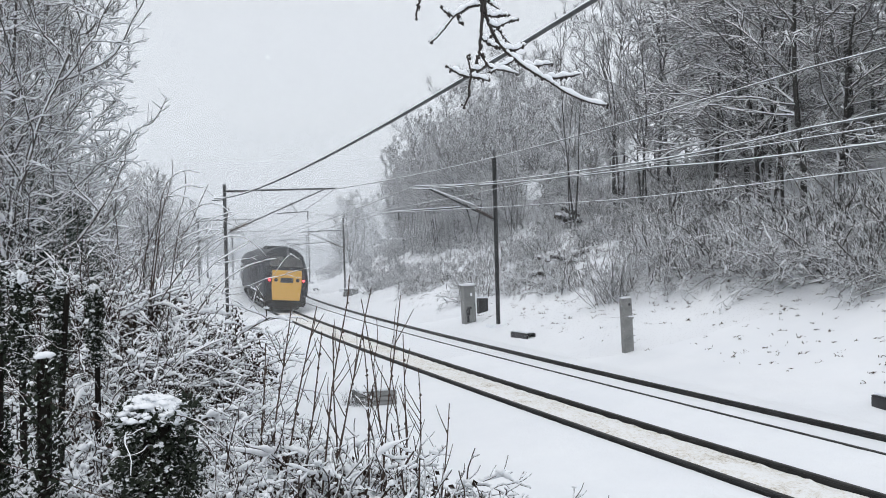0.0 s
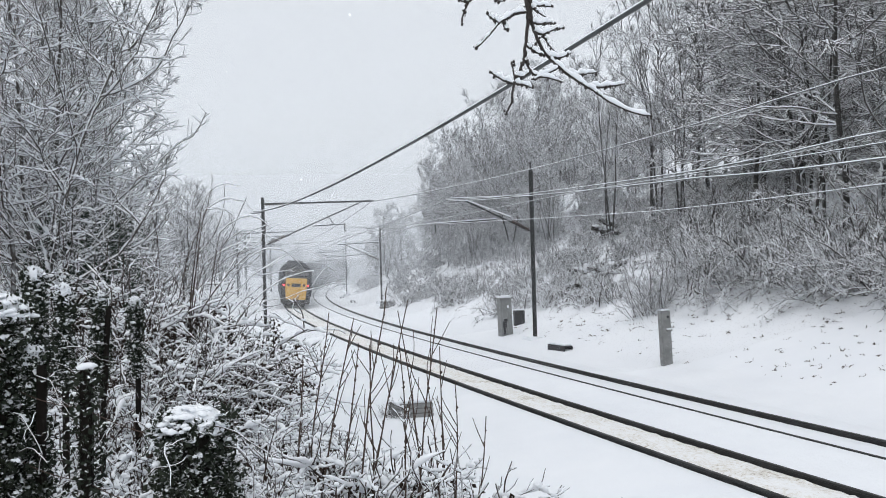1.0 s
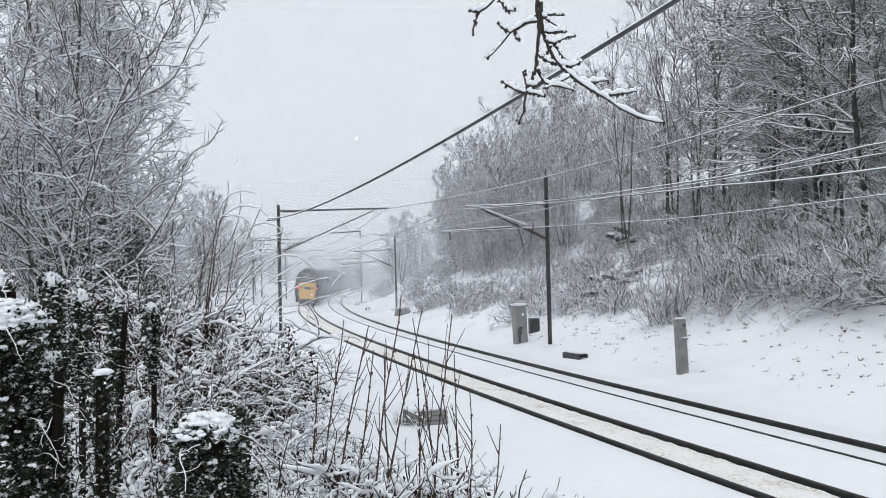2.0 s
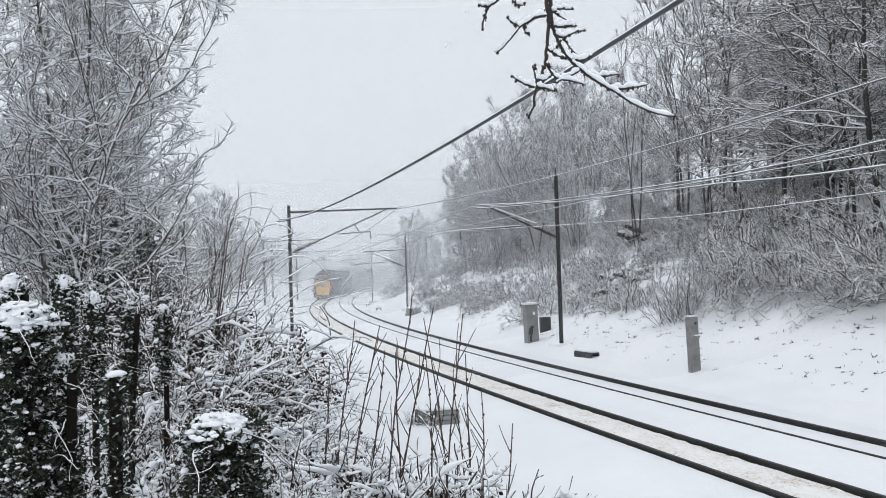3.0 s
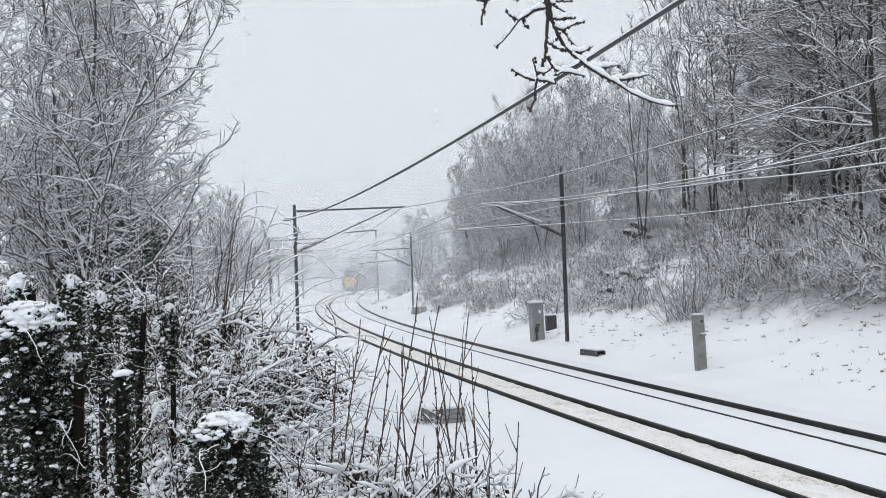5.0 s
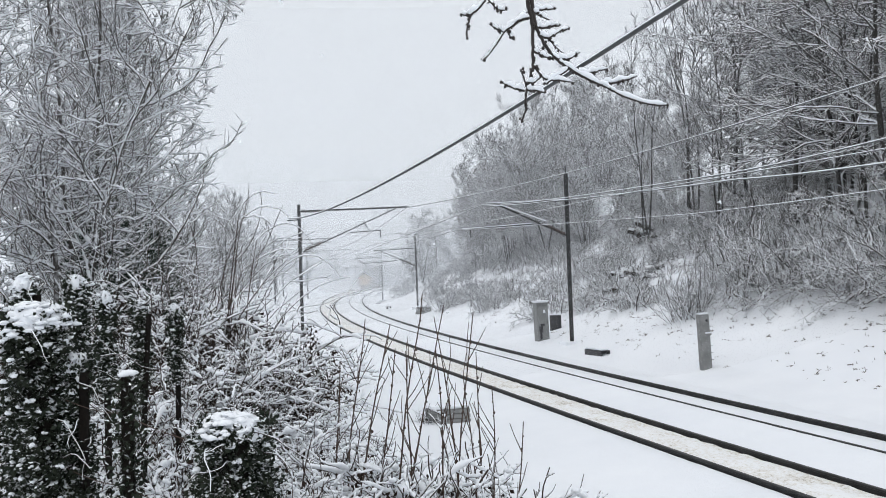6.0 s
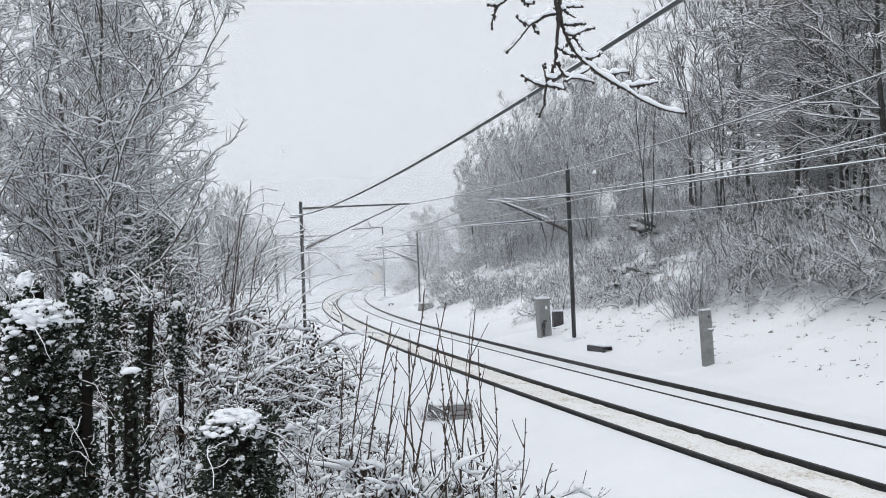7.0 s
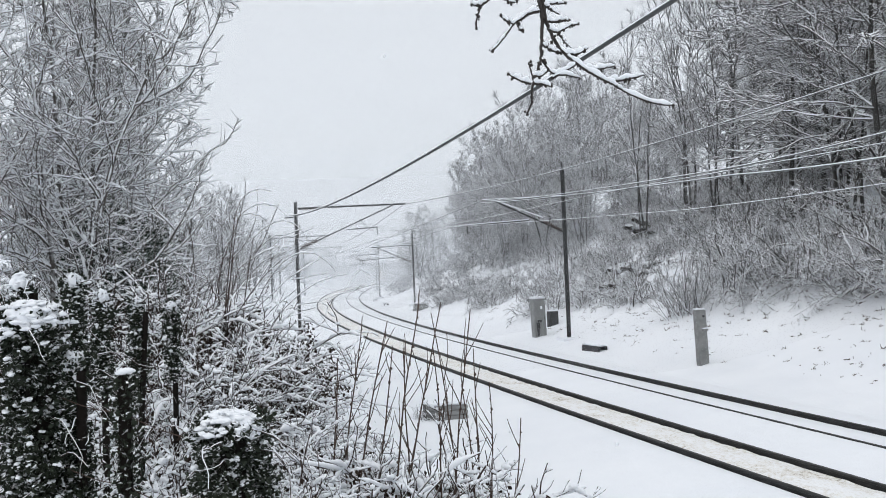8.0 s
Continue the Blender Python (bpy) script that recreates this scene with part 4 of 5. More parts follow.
def build_foreground():
    ivy_column("ivy_stump", "thick ivy-covered trunk with a high cap of snow", -2.13, 4.65, 3.46, 0.185, 3600, 201, 0.05, 0.85, 1.3)
    ivy_column("ivy_stump", "narrow ivy spire behind the trunk topped with snow", -2.32, 4.95, 3.62, 0.06, 700, 205, 0.04, 0.8, 0.8)
    ivy_column("ivy_stump", "slim dark post wrapped in ivy", -1.93, 4.7, 3.22, 0.06, 1100, 202, 0.015, 0.9, 0.25)
    ivy_column("ivy_stump", "broad broken stump hung with ivy under a snow cap", -1.04, 4.25, 2.93, 0.16, 2200, 203, 0.04, 1.0, 0.6)
    for i, (x, y, z1) in enumerate(((-2.3, 5.6, 3.62), (-2.35, 6.2, 3.5), (-2.35, 6.9, 3.42), (-2.3, 7.6, 3.36))):
        ivy_column("fence_post", "ivy-wrapped fence post topped with snow", x, y, z1, 0.05, 380, 210 + i, 0.035, 0.9, 0.9, 0.55)
    # slim bare fence post with twining ivy
    z0 = gz(-1.59, 4.4)
    post = thing("fence_post", "slim dark timber fence post twined with ivy", "fence post", "ivy-grown posts", at=pose(-1.59, 4.4, z0, 0, 1.0, 8))
    h = 3.14 - z0
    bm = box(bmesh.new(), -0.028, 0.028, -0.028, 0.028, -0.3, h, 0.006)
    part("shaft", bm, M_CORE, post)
    r2 = np.random.default_rng(77)
    part("snow_cap", mesh_from("snow_cap", *blobs(r2, np.array([[0, 0, h + 0.005]]), 0.034, 0.5), True), M_SNOWCAP, post)
    c = np.stack([r2.normal(0, 0.042, 1700), r2.normal(0, 0.042, 1700), r2.uniform(0.1, h, 1700)], 1)
    part("ivy_leaf", mesh_from("ivy_leaf", *leaf_cards(r2, c, 0.027)), M_IVY, post, kind="stuff")
    # sagging fence wires
    for k, zz in enumerate((2.95, 2.6)):
        wire("fence_wire", "rusty sagging fence wire between posts", [(-2.1, 4.7, zz + 0.1), (-1.59, 4.4, zz), (-1.04, 4.25, zz - 0.15)], 0.0025, M_STALK, 0.03, 8)


BRANCH = []


def build_branch():
    """A twig hanging into the sky just before the eye."""
    hang = thing("hanging_branch", "dark budded branch hanging down with ridges of snow", "branch", at=pose(0.38, 3.0, 4.47))
    r2 = np.random.default_rng(55)

    def shoot(name, ra, rb, pts):
        k = np.array([(x, 0.03 * math.sin(9 * x + 5 * z), z) for x, z in pts])
        t = np.linspace(0, len(k) - 1, 5 * len(k))
        p = np.stack([np.interp(t, np.arange(len(k)), k[:, j]) for j in range(3)], 1)
        for _ in range(2):
            p[1:-1] = (p[:-2] + p[1:-1] * 2 + p[2:]) / 4
        p += r2.normal(0, 0.0009, p.shape)
        rad = np.linspace(ra, rb, len(p))
        sh = part(name, mesh_from(name, *tube(p[None], rad[None] * 1.4, 7), True), M_BUDWOOD, hang)
        run = float(np.linalg.norm(np.diff(p, axis=0), axis=1).sum())
        nb = 3 + int(run / 0.014)
        i = r2.integers(2, len(p), nb)
        bud = p[i] + r2.normal(0, 0.0032, (nb, 3))
        part("bud", mesh_from("bud", *blobs(r2, bud, 0.0036, 1.3), True), M_BUDWOOD, sh, kind="stuff")
        # ridge of snow on the lying stretches
        tan = unit(np.gradient(p, axis=0))
        flat = np.clip((0.93 - np.abs(tan[:, 2])) * 2.4, 0, 1)
        edge = np.clip(np.minimum(np.arange(len(p)), np.arange(len(p))[::-1]) / 3, 0.1, 1)
        if flat.mean() > 0.3:
            lump = 1 + 0.3 * np.sin(np.arange(len(p)) * 0.8 + 9 * ra) + r2.normal(0, 0.1, len(p))
            rs = (0.009 if name == "side_shoot" else 0.0115) * lump * flat * edge * np.linspace(1.05, 0.5, len(p)) + 0.0006
            ps = p + np.array([0, 0, 1.0]) * (rad * 1.1 + rs * 0.95)[:, None]
            part("snow_ridge", mesh_from("snow_ridge", *tube(ps[None], rs[None], 8), True), M_SNOWCAP, sh, "ridge of fresh snow")

    shoot("main_stem", .0052, .0022, [(0.012, 0.060), (0.011, -0.008), (0.015, -0.046), (0.016, -0.084), (0.006, -0.136), (0.001, -0.180), (-0.002, -0.210), (-0.018, -0.254), (-0.034, -0.286), (-0.043, -0.320), (-0.043, -0.350), (-0.064, -0.393)])
    shoot("long_shoot", .0050, .0016, [(0.024, 0.021), (0.024, -0.024), (0.025, -0.069), (0.033, -0.108), (0.061, -0.174), (0.085, -0.202), (0.113, -0.230), (0.148, -0.256), (0.191, -0.282), (0.227, -0.302), (0.269, -0.329), (0.319, -0.359), (0.392, -0.385), (0.442, -0.392)])
    shoot("side_shoot", .0034, .0016, [(0.007, -0.049), (-0.031, -0.056), (-0.062, -0.077), (-0.086, -0.091), (-0.107, -0.119), (-0.132, -0.147), (-0.165, -0.175)])
    shoot("side_shoot", .0026, .0014, [(-0.086, -0.091), (-0.107, -0.078), (-0.130, -0.057)])
    shoot("side_shoot", .0024, .0014, [(-0.074, -0.088), (-0.065, -0.107), (-0.053, -0.120)])
    shoot("side_shoot", .0032, .0018, [(-0.112, 0.047), (-0.149, 0.005), (-0.189, -0.024), (-0.203, -0.059), (-0.208, -0.092)])
    shoot("side_shoot", .0026, .0015, [(-0.189, -0.024), (-0.204, -0.020), (-0.217, -0.011)])
    shoot("side_shoot", .0024, .0014, [(-0.128, 0.033), (-0.095, -0.013), (-0.070, -0.017)])
    shoot("side_shoot", .0028, .0015, [(0.024, -0.032), (0.046, -0.041), (0.076, -0.060)])
    shoot("side_shoot", .0028, .0015, [(0.026, -0.084), (0.057, -0.087), (0.088, -0.078), (0.106, -0.083)])
    shoot("side_shoot", .0030, .0015, [(0.032, -0.115), (0.065, -0.124), (0.097, -0.105), (0.139, -0.092)])
    shoot("side_shoot", .0022, .0012, [(0.065, -0.124), (0.081, -0.153), (0.105, -0.179)])
    shoot("side_shoot", .0028, .0015, [(0.023, -0.018), (0.062, -0.023), (0.100, -0.022)])
    shoot("side_shoot", .0028, .0015, [(0.004, -0.162), (0.027, -0.179), (0.041, -0.189), (0.071, -0.195)])
    shoot("side_shoot", .0028, .0014, [(0.027, -0.176), (0.042, -0.157), (0.047, -0.135)])
    shoot("side_shoot", .0032, .0015, [(-0.002, -0.210), (0.011, -0.234), (0.031, -0.262), (0.087, -0.273), (0.129, -0.282)])
    shoot("side_shoot", .0026, .0014, [(0.116, -0.233), (0.073, -0.257), (0.026, -0.280)])
    shoot("side_shoot", .0030, .0015, [(-0.041, -0.293), (-0.071, -0.281), (-0.096, -0.267), (-0.114, -0.252)])
    shoot("side_shoot", .0024, .0014, [(-0.034, -0.281), (-0.040, -0.248), (-0.046, -0.218)])
    shoot("side_shoot", .0028, .0014, [(-0.038, -0.291), (-0.005, -0.296), (0.029, -0.307)])
    shoot("side_shoot", .0024, .0014, [(-0.028, -0.272), (-0.003, -0.268), (0.015, -0.253)])
    shoot("side_shoot", .0030, .0014, [(0.078, -0.198), (0.115, -0.201), (0.142, -0.191), (0.162, -0.179)])
    shoot("side_shoot", .0030, .0014, [(0.144, -0.253), (0.182, -0.256), (0.216, -0.248), (0.248, -0.245)])
    shoot("side_shoot", .0030, .0014, [(0.220, -0.297), (0.265, -0.294), (0.310, -0.289), (0.346, -0.281)])
    BRANCH.append(hang)


M_BUDWOOD = plain("dark_budded_twig", (0.012, 0.009, 0.008), (0.035, 0.026, 0.022), 40, 0.7, 0, 0.2)


# ---------------------------------------------------------------- lineside things
def build_lineside():
    p = on_line(40.4, 7.45)
    cab = thing("lineside_cabinet", "grey steel lineside cabinet with worn paint, snow on its top", "cabinet", at=pose(p[0], p[1], gz(p[0], p[1]) - 0.05, 0, -1.5, 14) @ Matrix.Diagonal((0.95, 0.95, 1.04, 1)))
    part("body", box(bmesh.new(), -0.29, 0.29, -0.3, 0.3, -0.1, 1.68, 0.02), M_CABINET, cab)
    part("door", box(bmesh.new(), -0.25, 0.25, -0.325, -0.3, 0.12, 1.6, 0.008), M_CABINET, cab)
    part("roof", box(bmesh.new(), -0.34, 0.34, -0.35, 0.35, 1.68, 1.74, 0.015), M_CABINET, cab)
    part("snow_cap", box(bmesh.new(), -0.32, 0.32, -0.33, 0.33, 1.742, 1.83, 0.035), M_SNOWCAP, cab)
    bm = bmesh.new()
    rod(bm, (0.2, -0.345, 0.8), (0.2, -0.345, 0.95), 0.012)
    part("handle", bm, M_DARK, cab)
    part("notice", box(bmesh.new(), 0.02, 0.12, -0.332, -0.326, 1.28, 1.42), M_SNOWCAP, cab, "small pale notice")
    bm = bmesh.new()
    for x, z, w, h in ((-0.13, 0.55, 0.2, 0.28), (-0.05, 0.75, 0.22, 0.1), (-0.15, 0.25, 0.12, 0.3)):
        box(bm, x - w / 2, x + w / 2, -0.331, -0.326, z - h / 2, z + h / 2, 0.0)
    part("stain", bm, M_DARK, cab, "dark sprayed patch")
    # low dark box behind a mound
    x, y = 5.25, 44.5
    small = thing("equipment_box", "small dark equipment box half buried in snow", "box", at=pose(x, y, gz(x, y), 0, 0, 10))
    part("body", box(bmesh.new(), -0.24, 0.24, -0.2, 0.2, -0.6, 0.7, 0.02), M_DARK, small)
    part("snow_cap", box(bmesh.new(), -0.24, 0.24, -0.2, 0.2, 0.702, 0.75, 0.02), M_SNOWCAP, small)
    # marker post
    p = on_line(26.1, 7.5)
    post = thing("marker_post", "tall weathered grey concrete post with a snowy bracket", "post", at=pose(p[0], p[1], gz(p[0], p[1]), 0, -1.8, 16))
    part("shaft", box(bmesh.new(), -0.17, 0.17, -0.12, 0.12, -0.3, 1.75, 0.02), M_CONCRETE, post)
    part("bracket", box(bmesh.new(), -0.02, 0.17, -0.2, -0.12, 1.08, 1.14, 0.01), M_CONCRETE, post)
    part("bracket_snow", box(bmesh.new(), -0.03, 0.17, -0.21, -0.12, 1.142, 1.18, 0.012), M_SNOWCAP, post)
    bm = bmesh.new()
    rod(bm, (0.06, -0.135, 1.55), (0.06, -0.12, 1.55), 0.045, 12)
    part("eye_bolt", bm, M_DARK, post)
    part("snow_cap", box(bmesh.new(), -0.17, 0.17, -0.12, 0.12, 1.752, 1.8, 0.02), M_SNOWCAP, post)
    for i in range(3):
        bm = bmesh.new()
        rod(bm, (0.17, -0.02, 0.3 + 0.22 * i), (0.28, -0.04, 0.28 + 0.22 * i), 0.008, 6)
        part("wire_stub", bm, M_DARK, post)

    def trough(s, o, length, turn, label, height=0.26):
        q = on_line(s, o)
        t = thing("cable_trough", label, "cable trough", "cable troughs", at=pose(q[0], q[1], gz(q[0], q[1]), 0, 0, turn - math.degrees(heading(s))))
        bm = bmesh.new()
        box(bm, -length / 2, length / 2, -0.2, -0.14, -0.1, height, 0.012)
        box(bm, -length / 2, length / 2, 0.14, 0.2, -0.1, height, 0.012)
        part("wall", bm, M_DARK, t)
        for i in range(3):
            a = -length / 2 + length * i / 3
            part("lid", box(bmesh.new(), a + 0.01, a + length / 3 - 0.01, -0.2, 0.2, height + 0.002, height + 0.04, 0.008), M_DARK, t)
        part("snow_cap", box(bmesh.new(), -length / 2 + 0.02, length / 2 - 0.02, -0.18, 0.19, height + 0.042, height + 0.10, 0.03), M_SNOWCAP, t)

    trough(33.4, 7.1, 1.3, 96, "dark cable trough beside the track under snow", 0.15)
    trough(14.8, 7.05, 1.4, 80, "dark cable trough beside the track under snow", 0.2)
    trough(86.6, 6.6, 1.1, 90, "dark cable trough beside the track under snow", 0.16)
    trough(99.8, 6.3, 0.9, 90, "dark cable trough beside the track under snow", 0.14)
    # drain cover on the near side, with dead grass
    q = on_line(21.9, -2.35)
    z = gz(q[0], q[1])
    drain = thing("concrete_drain", "half-buried grey concrete drain box with dead grass", "drain", at=pose(q[0], q[1], z, 0, 0, 12))
    for i in range(3):
        part("slab", box(bmesh.new(), -0.5, 0.52, -0.28 + i * 0.02, 0.28, -0.02 + i * 0.12, 0.09 + i * 0.12, 0.015), M_CONCRETE, drain)
    part("snow_cap", box(bmesh.new(), -0.46, 0.5, -0.2, 0.28, 0.332, 0.4, 0.03), M_SNOWCAP, drain)
    r2 = np.random.default_rng(8)
    b = np.stack([r2.normal(-0.5, 0.14, 110), r2.normal(-0.05, 0.15, 110), np.zeros(110)], 1)
    gp, gr = grow(r2, b, np.concatenate([r2.normal(0, 0.5, (110, 2)), np.ones((110, 1))], 1), r2.uniform(0.25, 0.6, 110), np.full(110, 0.008), np.full(110, 0.003), 5, 0.15, -1.2)
    part("dead_grass", mesh_from("dead_grass", *tube(gp, gr, 3)), M_TWIG, drain, kind="stuff")
    # stack of slabs by the second mast
    q = on_line(70.5, 7.7)
    stack = thing("slab_stack", "snow-topped stack of grey concrete slabs by the track", "slab stack", at=pose(q[0], q[1], gz(q[0], q[1]), 0, 0, 20))
    for i in range(3):
        part("slab", box(bmesh.new(), -0.55 + 0.05 * i, 0.6 - 0.03 * i, -0.35, 0.35, -0.05 + i * 0.2, 0.13 + i * 0.2, 0.02), M_CONCRETE, stack)
    part("snow_cap", box(bmesh.new(), -0.44, 0.52, -0.32, 0.32, 0.532, 0.62, 0.03), M_SNOWCAP, stack)
    # fallen logs on the slope
    r2 = np.random.default_rng(21)
    for x, y, n, ln in ((13.3, 57.8, 7, 3.0), (9.9, 47.2, 5, 2.4)):
        for i in range(n):
            xx, yy = x + r2.normal(0, 0.5), y + r2.normal(0, 0.4)
            log = thing("fallen_log", "fallen log with snow along its top on the slope", "log", "fallen logs",
                        at=pose(xx, yy, gz(xx, yy) + 0.12 + 0.12 * (i % 3), r2.uniform(-25, 25), r2.uniform(-22, 22), r2.uniform(-60, 60)))
            lp, lr = grow(r2, np.array([[-ln / 2, 0, 0]]), np.array([[1.0, 0, 0]]), np.array([ln * r2.uniform(0.6, 1.0)]), np.array([0.16]), np.array([0.1]), 6, 0.05, 0)
            part("wood", mesh_from("wood", *tube(lp, lr, 8), True), M_WOOD, log)
            part("snow", mesh_from("snow", *tube(*snow_on(lp, lr, 0.75, 0.01), 8), True), M_SNOWCAP, log)


# ---------------------------------------------------------------- train
M_NAVY = plain("dark_blue_grey_paint", (0.010, 0.012, 0.017), (0.020, 0.023, 0.030), 1.5, 0.6, 0, 0.05)
M_SIDE = plain("dirty_grey_side_band", (0.03, 0.033, 0.04), (0.055, 0.058, 0.066), 1.2, 0.6, 0, 0.05)
M_YELLOW = plain("warning_yellow", (0.66, 0.37, 0.07), (0.78, 0.47, 0.11), 1.3, 0.45, 0, 0.05)
M_ROOF = plain("sooty_roof", (0.02, 0.02, 0.02), (0.05, 0.05, 0.052), 2, 0.8, 0, 0.1)
M_GLASS = plain("dark_glass", (0.008, 0.009, 0.010), (0.014, 0.015, 0.016), 2, 0.08, 0, 0)
M_UNDER = plain("underframe_grime", (0.015, 0.014, 0.013), (0.04, 0.037, 0.034), 4, 0.9, 0, 0.3)


def tail_red():
    m, n, l, b = nodes_of("red_tail_lamp")
    b.inputs["Base Color"].default_value = (0.6, 0.02, 0.02, 1)
    b.inputs["Emission Color"].default_value = (1.0, 0.05, 0.06, 1)
    b.inputs["Emission Strength"].default_value = 6.0
    return m


M_RED = tail_red()


def car_section(w, h, n=9):
    """Half outline of a coach body from sill to roof crown."""
    pts = [(w / 2 - 0.03, 0.95), (w / 2, 1.4), (w / 2, 2.2), (w / 2 - 0.03, 2.75)]
    for i in range(1, n + 1):
        a = i / n * math.pi / 2
        pts.append(((w / 2 - 0.05) * math.cos(a), 2.78 + (h - 2.78) * math.sin(a)))
    return pts


def loft(rings, close=True):
    k = len(rings[0])
    v = [p for r in rings for p in r]
    f = []
    for i in range(len(rings) - 1):
        for j in range(k - 1):
            f.append((i * k + j, i * k + j + 1, (i + 1) * k + j + 1, (i + 1) * k + j))
    if close:
        f.append(tuple(range(k))[::-1])
        f.append(tuple(range((len(rings) - 1) * k, len(rings) * k)))
    return v, f


def full_ring(y, half, sx=1.0, top=None):
    pts = [(x * sx, y, z if top is None else min(z, top)) for x, z in half]
    return pts + [(-x, yy, z) for x, yy, z in reversed(pts[:-1])]


def bogie(parent, y):
    bm = bmesh.new()
    for x in (-1.05, 1.05):
        box(bm, x - 0.08, x + 0.08, y - 1.7, y + 1.7, 0.42, 0.72, 0.03)
        for dy in (-1.3, 1.3):
            box(bm, x - 0.14, x + 0.14, y + dy - 0.2, y + dy + 0.2, 0.3, 0.6, 0.03)
    box(bm, -1.0, 1.0, y - 0.3, y + 0.3, 0.45, 0.7, 0.03)
    b = part("bogie", bm, M_UNDER, parent)
    for dy in (-1.3, 1.3):
        for x in (-0.75, 0.75):
            wm = bmesh.new()
            rod(wm, (x - 0.06, y + dy, 0.46), (x + 0.06, y + dy, 0.46), 0.46, 20)
            part("wheel", wm, M_UNDER, b)


def power_car():
    """Rear power car; the nose looks to -y, its front over the origin."""
    ob = thing("power_car", "dark diesel power car with yellow nose and red tail lamps", "train", "train")
    half = car_section(2.74, 3.9)
    rings = [full_ring(y, half) for y in (2.9, 6, 10, 14, 17.7)]
    # cab: raked front in four rings
    cab = []
    for y, sx, cut in ((2.0, 0.998, 3.88), (1.3, 0.99, 3.4), (0.75, 0.98, 2.98), (0.25, 0.965, 2.62), (0.05, 0.93, 2.45)):
        ring = []
        for x, z in half:
            zz = z if z < 1.4 else 1.4 + (z - 1.4) * (cut - 1.4) / 2.5
            ring.append((x * sx, y, zz))
        cab.append(ring + [(-x, yy, z) for x, yy, z in reversed(ring[:-1])])
    v, f = loft(cab[::-1] + rings)
    part("body", mesh_from("body", v, f), M_NAVY, ob)
    # yellow nose panel, set proud of the cab front
    v, f = loft([[(x, y, z) for x, z in ((-0.80, 0.68), (0.80, 0.68), (0.88, 1.45), (0.87, 2.46), (-0.87, 2.46), (-0.88, 1.45))] for y in (-0.07, 0.5)])
    f = [q for q in f] + [(5, 0, 6, 11)]
    nose = part("nose_panel", mesh_from("nose_panel", v, f), M_YELLOW, ob, "bright yellow nose panel")
    bm = bmesh.new()
    box(bm, -0.38, 0.38, -0.095, -0.06, 1.72, 2.02, 0.015)
    part("lamp_recess", bm, M_DARK, nose)
    for x in (-0.64, 0.64):
        bm = bmesh.new()
        rod(bm, (x, -0.095, 1.88), (x, -0.06, 1.88), 0.11, 16)
        part("headlight", bm, M_SIDE, nose)
    for x in (-1.02, 1.0):
        bm = bmesh.new()
        rod(bm, (x, -0.03, 1.86), (x, 0.30, 1.86), 0.068, 14)
        part("tail_lamp", bm, M_RED, ob, "glowing red tail lamp")
    bm = bmesh.new()
    verts = [bm.verts.new(p) for p in ((-1.0, 0.36, 2.62), (1.0, 0.36, 2.62), (0.9, 1.2, 3.22), (-0.9, 1.2, 3.22))]
    bm.faces.new(verts)
    r = bmesh.ops.extrude_face_region(bm, geom=bm.faces[:])
    bmesh.ops.translate(bm, verts=[e for e in r["geom"] if isinstance(e, bmesh.types.BMVert)], vec=(0, -0.06, 0.05))
    part("windscreen", bm, M_GLASS, ob)
    for x in (-0.35, 0.4):
        bm = bmesh.new()
        rod(bm, (x, 0.3, 2.68), (x + 0.25, 0.72, 3.02), 0.012, 6)
        part("wiper", bm, M_DARK, ob)
    for x in (-1.0, 1.0):
        bm = bmesh.new()
        box(bm, x * 1.36 - 0.02, x * 1.36 + 0.02, 3.2, 3.9, 1.1, 2.7, 0.01)
        part("cab_door", bm, M_SIDE, ob)
        for y0 in (5, 7.2, 9.4, 11.6):
            bm = bmesh.new()
            box(bm, x * 1.37 - 0.015, x * 1.37 + 0.015, y0, y0 + 1.6, 1.5, 2.5, 0.01)
            for i in range(6):
                box(bm, x * 1.385 - 0.02, x * 1.385 + 0.02, y0 + 0.08, y0 + 1.52, 1.56 + i * 0.155, 1.63 + i * 0.155)
            part("grille", bm, M_ROOF, ob)
        bm = bmesh.new()
        box(bm, x * 1.372 - 0.006, x * 1.372 + 0.006, 2.95, 17.6, 1.02, 1.4)
        part("side_band", bm, M_SIDE, ob, "paler grey lower band")
    bm = bmesh.new()
    box(bm, -1.2, 1.2, 0.08, 2.2, 0.3, 0.97, 0.08)
    part("skirt", bm, M_UNDER, ob)
    bm = bmesh.new()
    box(bm, -0.8, 0.8, -0.05, 0.3, 0.12, 0.6, 0.05)
    part("snowplough", bm, M_UNDER, ob)
    bm = bmesh.new()
    box(bm, -0.7, 0.7, 6, 9.5, 3.78, 3.98, 0.06)
    part("roof_vent", bm, M_ROOF, ob)
    bm = bmesh.new()
    box(bm, -1.1, 1.1, 7, 11, 0.35, 0.95, 0.06)
    part("fuel_tank", bm, M_UNDER, ob)
    bogie(ob, 4.2)
    bogie(ob, 14.4)
    return ob


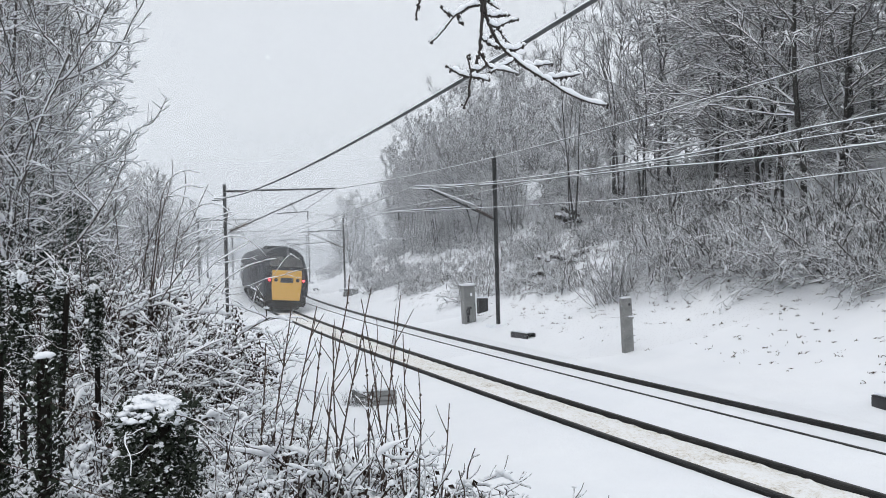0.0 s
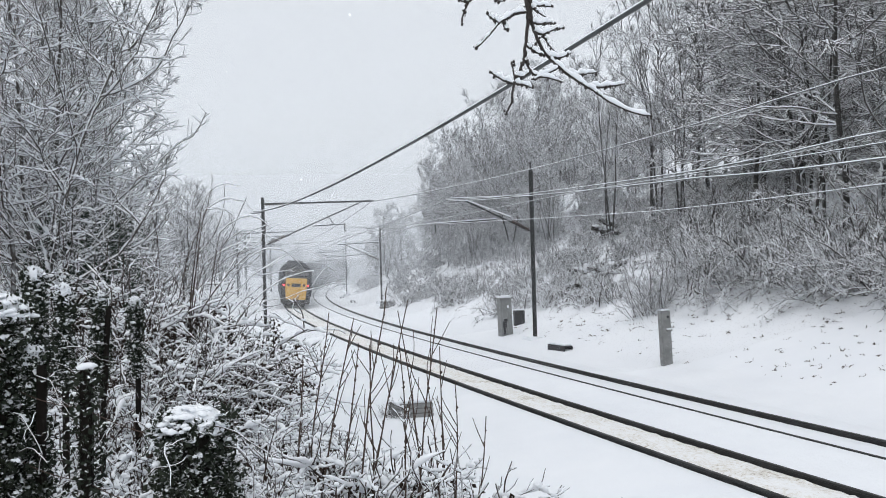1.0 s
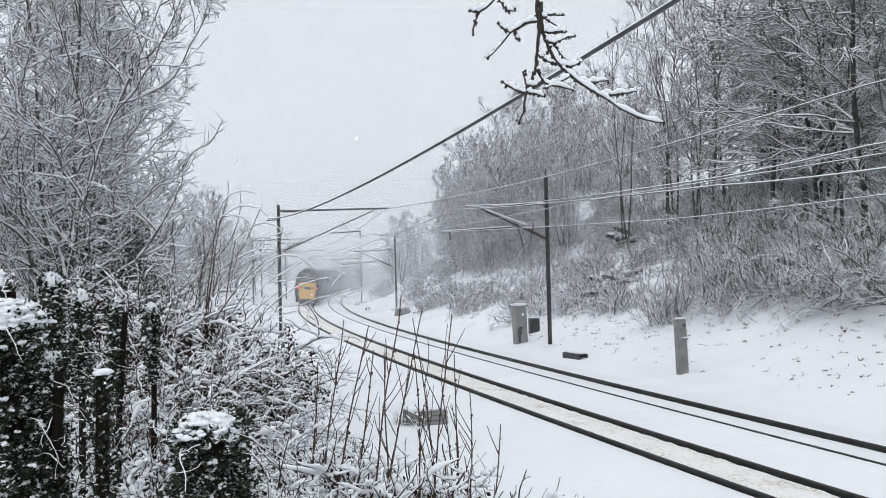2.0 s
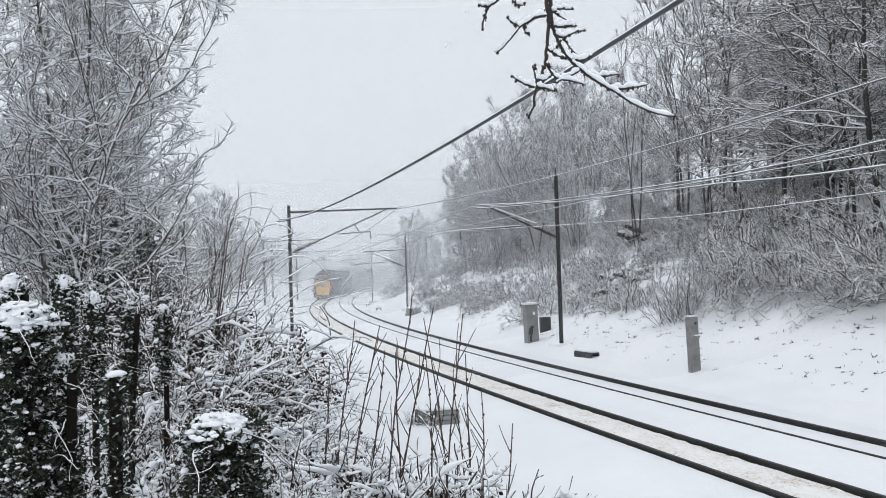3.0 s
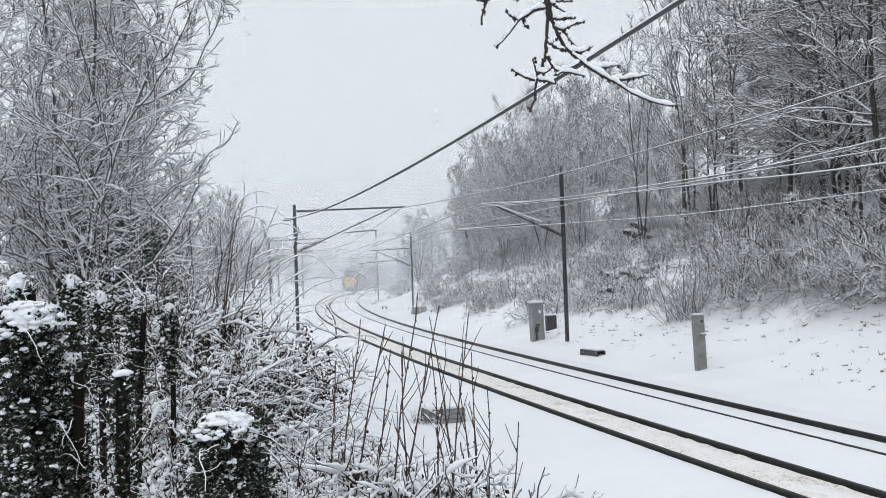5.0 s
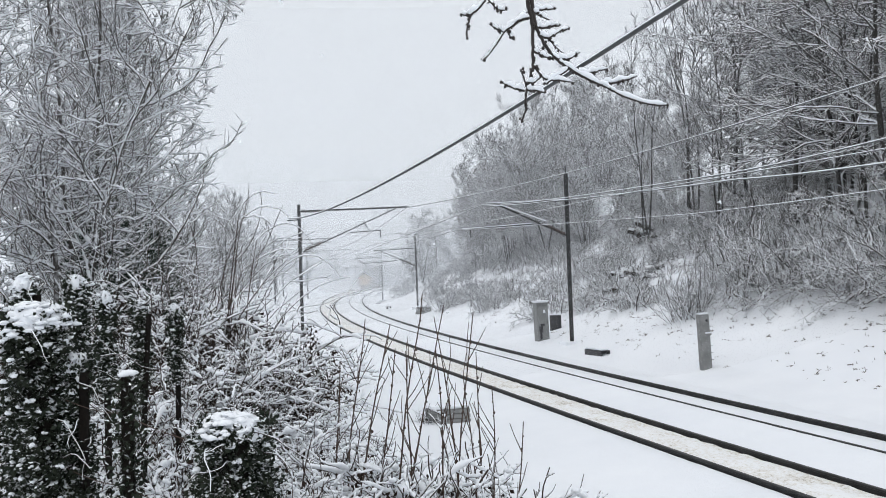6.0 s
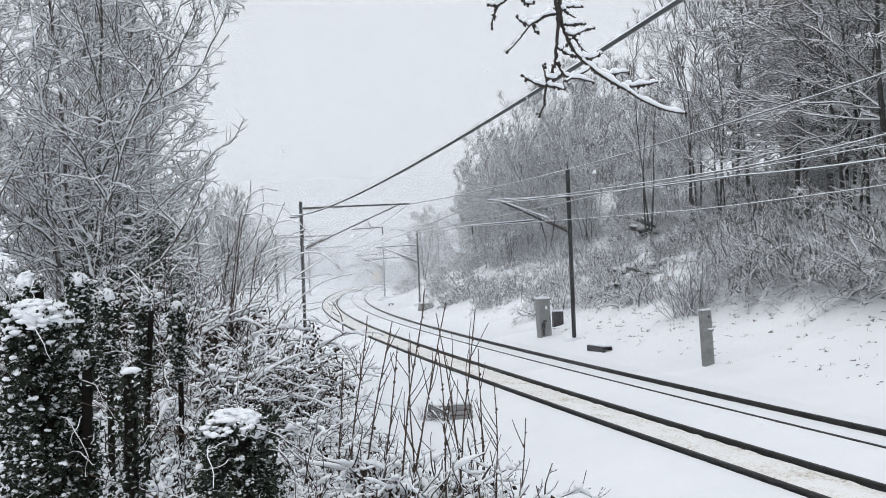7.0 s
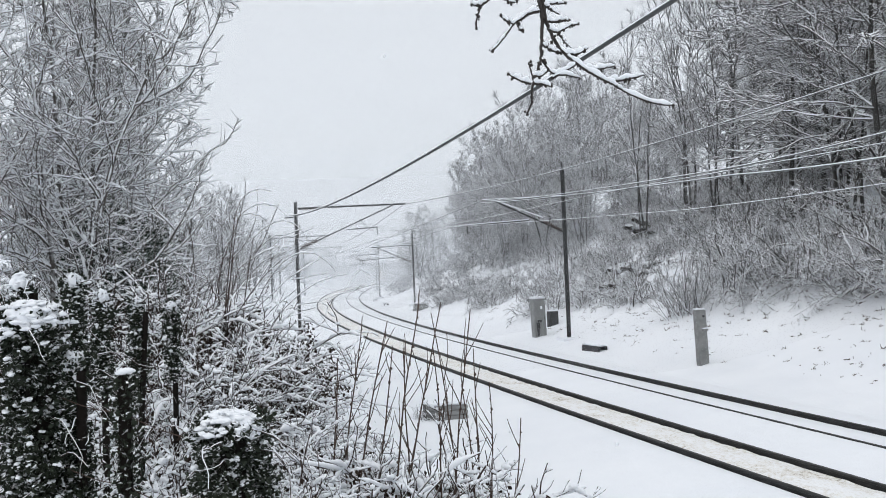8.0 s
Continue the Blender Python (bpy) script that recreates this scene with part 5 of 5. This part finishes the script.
def coach():
    ob = thing("passenger_coach", "dark passenger coach with a row of windows behind the power car", "train", "train")
    half = car_section(2.74, 3.8)
    v, f = loft([full_ring(y, half) for y in (0.25, 6, 12, 18, 22.75)])
    part("body", mesh_from("body", v, f), M_NAVY, ob)
    for x in (-1, 1):
        for i in range(8):
            bm = bmesh.new()
            box(bm, x * 1.37 - 0.012, x * 1.37 + 0.012, 2.9 + i * 2.2, 4.6 + i * 2.2, 1.85, 2.6, 0.008)
            part("window", bm, M_GLASS, ob)
        for y0 in (0.9, 21.3):
            bm = bmesh.new()
            box(bm, x * 1.372 - 0.012, x * 1.372 + 0.012, y0, y0 + 0.8, 1.0, 2.75, 0.008)
            part("door", bm, M_SIDE, ob)
        bm = bmesh.new()
        box(bm, x * 1.372 - 0.005, x * 1.372 + 0.005, 0.3, 22.7, 1.02, 1.5)
        part("side_band", bm, M_SIDE, ob, "paler grey lower band")
    bm = bmesh.new()
    box(bm, -0.5, 0.5, -0.1, 0.3, 1.0, 3.2, 0.08)
    part("gangway", bm, M_DARK, ob)
    bm = bmesh.new()
    box(bm, -1.05, 1.05, 7, 15, 0.4, 0.95, 0.06)
    part("equipment_box", bm, M_UNDER, ob)
    bogie(ob, 3.3)
    bogie(ob, 19.7)
    return ob


FLAKES = []


def build_flakes():
    """Loose clumps of snow drifting down before the eye."""
    r2 = np.random.default_rng(404)
    for i in range(30):
        c = r2.normal(0, 0.0028, (4, 3))
        flake = thing("snowflake", "loose white clump of falling snow", "snowflake", "falling snowflakes", me=mesh_from("snowflake", *blobs(r2, c, 0.0042, 0.9), True), material=M_SNOWCAP)
        y = r2.uniform(3.0, 7.5)
        x = y * r2.uniform(-0.3, 0.12)
        FLAKES.append((flake, x, y, r2.uniform(3.2, 12.0), r2.uniform(0.75, 1.05), r2.uniform(-0.12, 0.12)))


TRAIN_S = ((0.0, 54.4), (0.5, 65.4), (1.0, 76.4), (1.5, 87.3), (3.0, 118.5), (4.5, 149.5), (6.0, 181.0), (7.0, 198.5), (8.0, 216.5))
TRAIN = []


def build_train():
    TRAIN.append((power_car(), 0.0, 17.8))
    first = coach()
    TRAIN.append((first, 18.1, 23.0))
    for i in range(1, 5):
        TRAIN.append((copy_thing(first, Matrix.Identity(4)), 18.1 + 23.2 * i, 23.0))


def car_pose(s, length):
    a, b = on_line(s, NEAR + GAUGE / 2), on_line(s + length, NEAR + GAUGE / 2)
    yaw = math.degrees(math.atan2(-(b[0] - a[0]), b[1] - a[1]))
    return pose(a[0], a[1], CANT / 2 + 0.01, 0, math.degrees(math.atan(CANT / GAUGE)), yaw)


def motions():
    for ob, lead, length in TRAIN:
        walk(ob, [(t, car_pose(s + lead, length)) for t, s in TRAIN_S])
    for flake, x, y, z, fall, drift in FLAKES:
        walk(flake, [(t, pose(x + drift * t, y, z - fall * t, 40 * t, 25 * t, 0)) for t in (0.0, 2.0, 4.0, 6.0, 8.0)])
    # the hanging branch is shifted to fit the camera's view, in metres sideways and upwards
    branch_shift = ((0.0, -0.018, -0.011), (0.5, 0.013, 0.010), (1.0, 0.018, 0.006), (1.5, 0.0, -0.002), (3.0, 0.005, 0.016), (3.5, -0.026, 0.018), (4.0, -0.038, 0.016),
            (4.5, 0.009, 0.036), (6.0, -0.087, 0.002), (6.5, -0.028, -0.022), (7.0, 0.0, 0.0), (7.5, 0.017, 0.029), (8.0, -0.037, 0.010))
    walk(BRANCH[0], [(t, pose(0.38 + dx, 3.0, 4.47 + dz, 0, dx * 60, 0)) for t, dx, dz in branch_shift])


# ---------------------------------------------------------------- mist, added as translucent sheets
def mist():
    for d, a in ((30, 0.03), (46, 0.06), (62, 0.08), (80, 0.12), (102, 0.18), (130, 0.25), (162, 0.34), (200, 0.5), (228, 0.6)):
        m, n, l, b = nodes_of("haze_sheet")
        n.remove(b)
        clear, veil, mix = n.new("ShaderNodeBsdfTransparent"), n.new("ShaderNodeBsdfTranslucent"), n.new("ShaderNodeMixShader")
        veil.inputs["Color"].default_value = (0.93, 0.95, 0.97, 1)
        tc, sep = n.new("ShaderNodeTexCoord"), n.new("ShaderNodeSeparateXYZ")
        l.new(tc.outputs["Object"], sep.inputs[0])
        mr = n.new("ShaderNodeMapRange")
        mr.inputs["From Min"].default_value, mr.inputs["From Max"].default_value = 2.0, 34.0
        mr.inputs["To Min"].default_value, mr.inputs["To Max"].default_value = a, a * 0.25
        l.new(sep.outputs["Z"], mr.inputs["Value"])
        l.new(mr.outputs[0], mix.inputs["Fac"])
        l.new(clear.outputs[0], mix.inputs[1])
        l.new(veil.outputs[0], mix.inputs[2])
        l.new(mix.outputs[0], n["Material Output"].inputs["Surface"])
        # a shallow arc round the eye; the added sheet stands in for haze
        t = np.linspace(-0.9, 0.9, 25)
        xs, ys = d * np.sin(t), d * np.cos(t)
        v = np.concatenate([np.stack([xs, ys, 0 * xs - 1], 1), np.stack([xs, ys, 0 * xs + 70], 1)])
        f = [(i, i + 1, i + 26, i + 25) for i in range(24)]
        thing("mist", "translucent curved sheet across the line standing in for haze", "mist", "mist banks", "stuff", me=mesh_from("mist", v, f, True), material=m)


build_ground()
build_tracks()
build_overhead()
build_train()
build_flakes()
build_woods()
build_shrubs()
build_stalks()
build_foreground()
build_branch()
build_lineside()
mist()
motions()
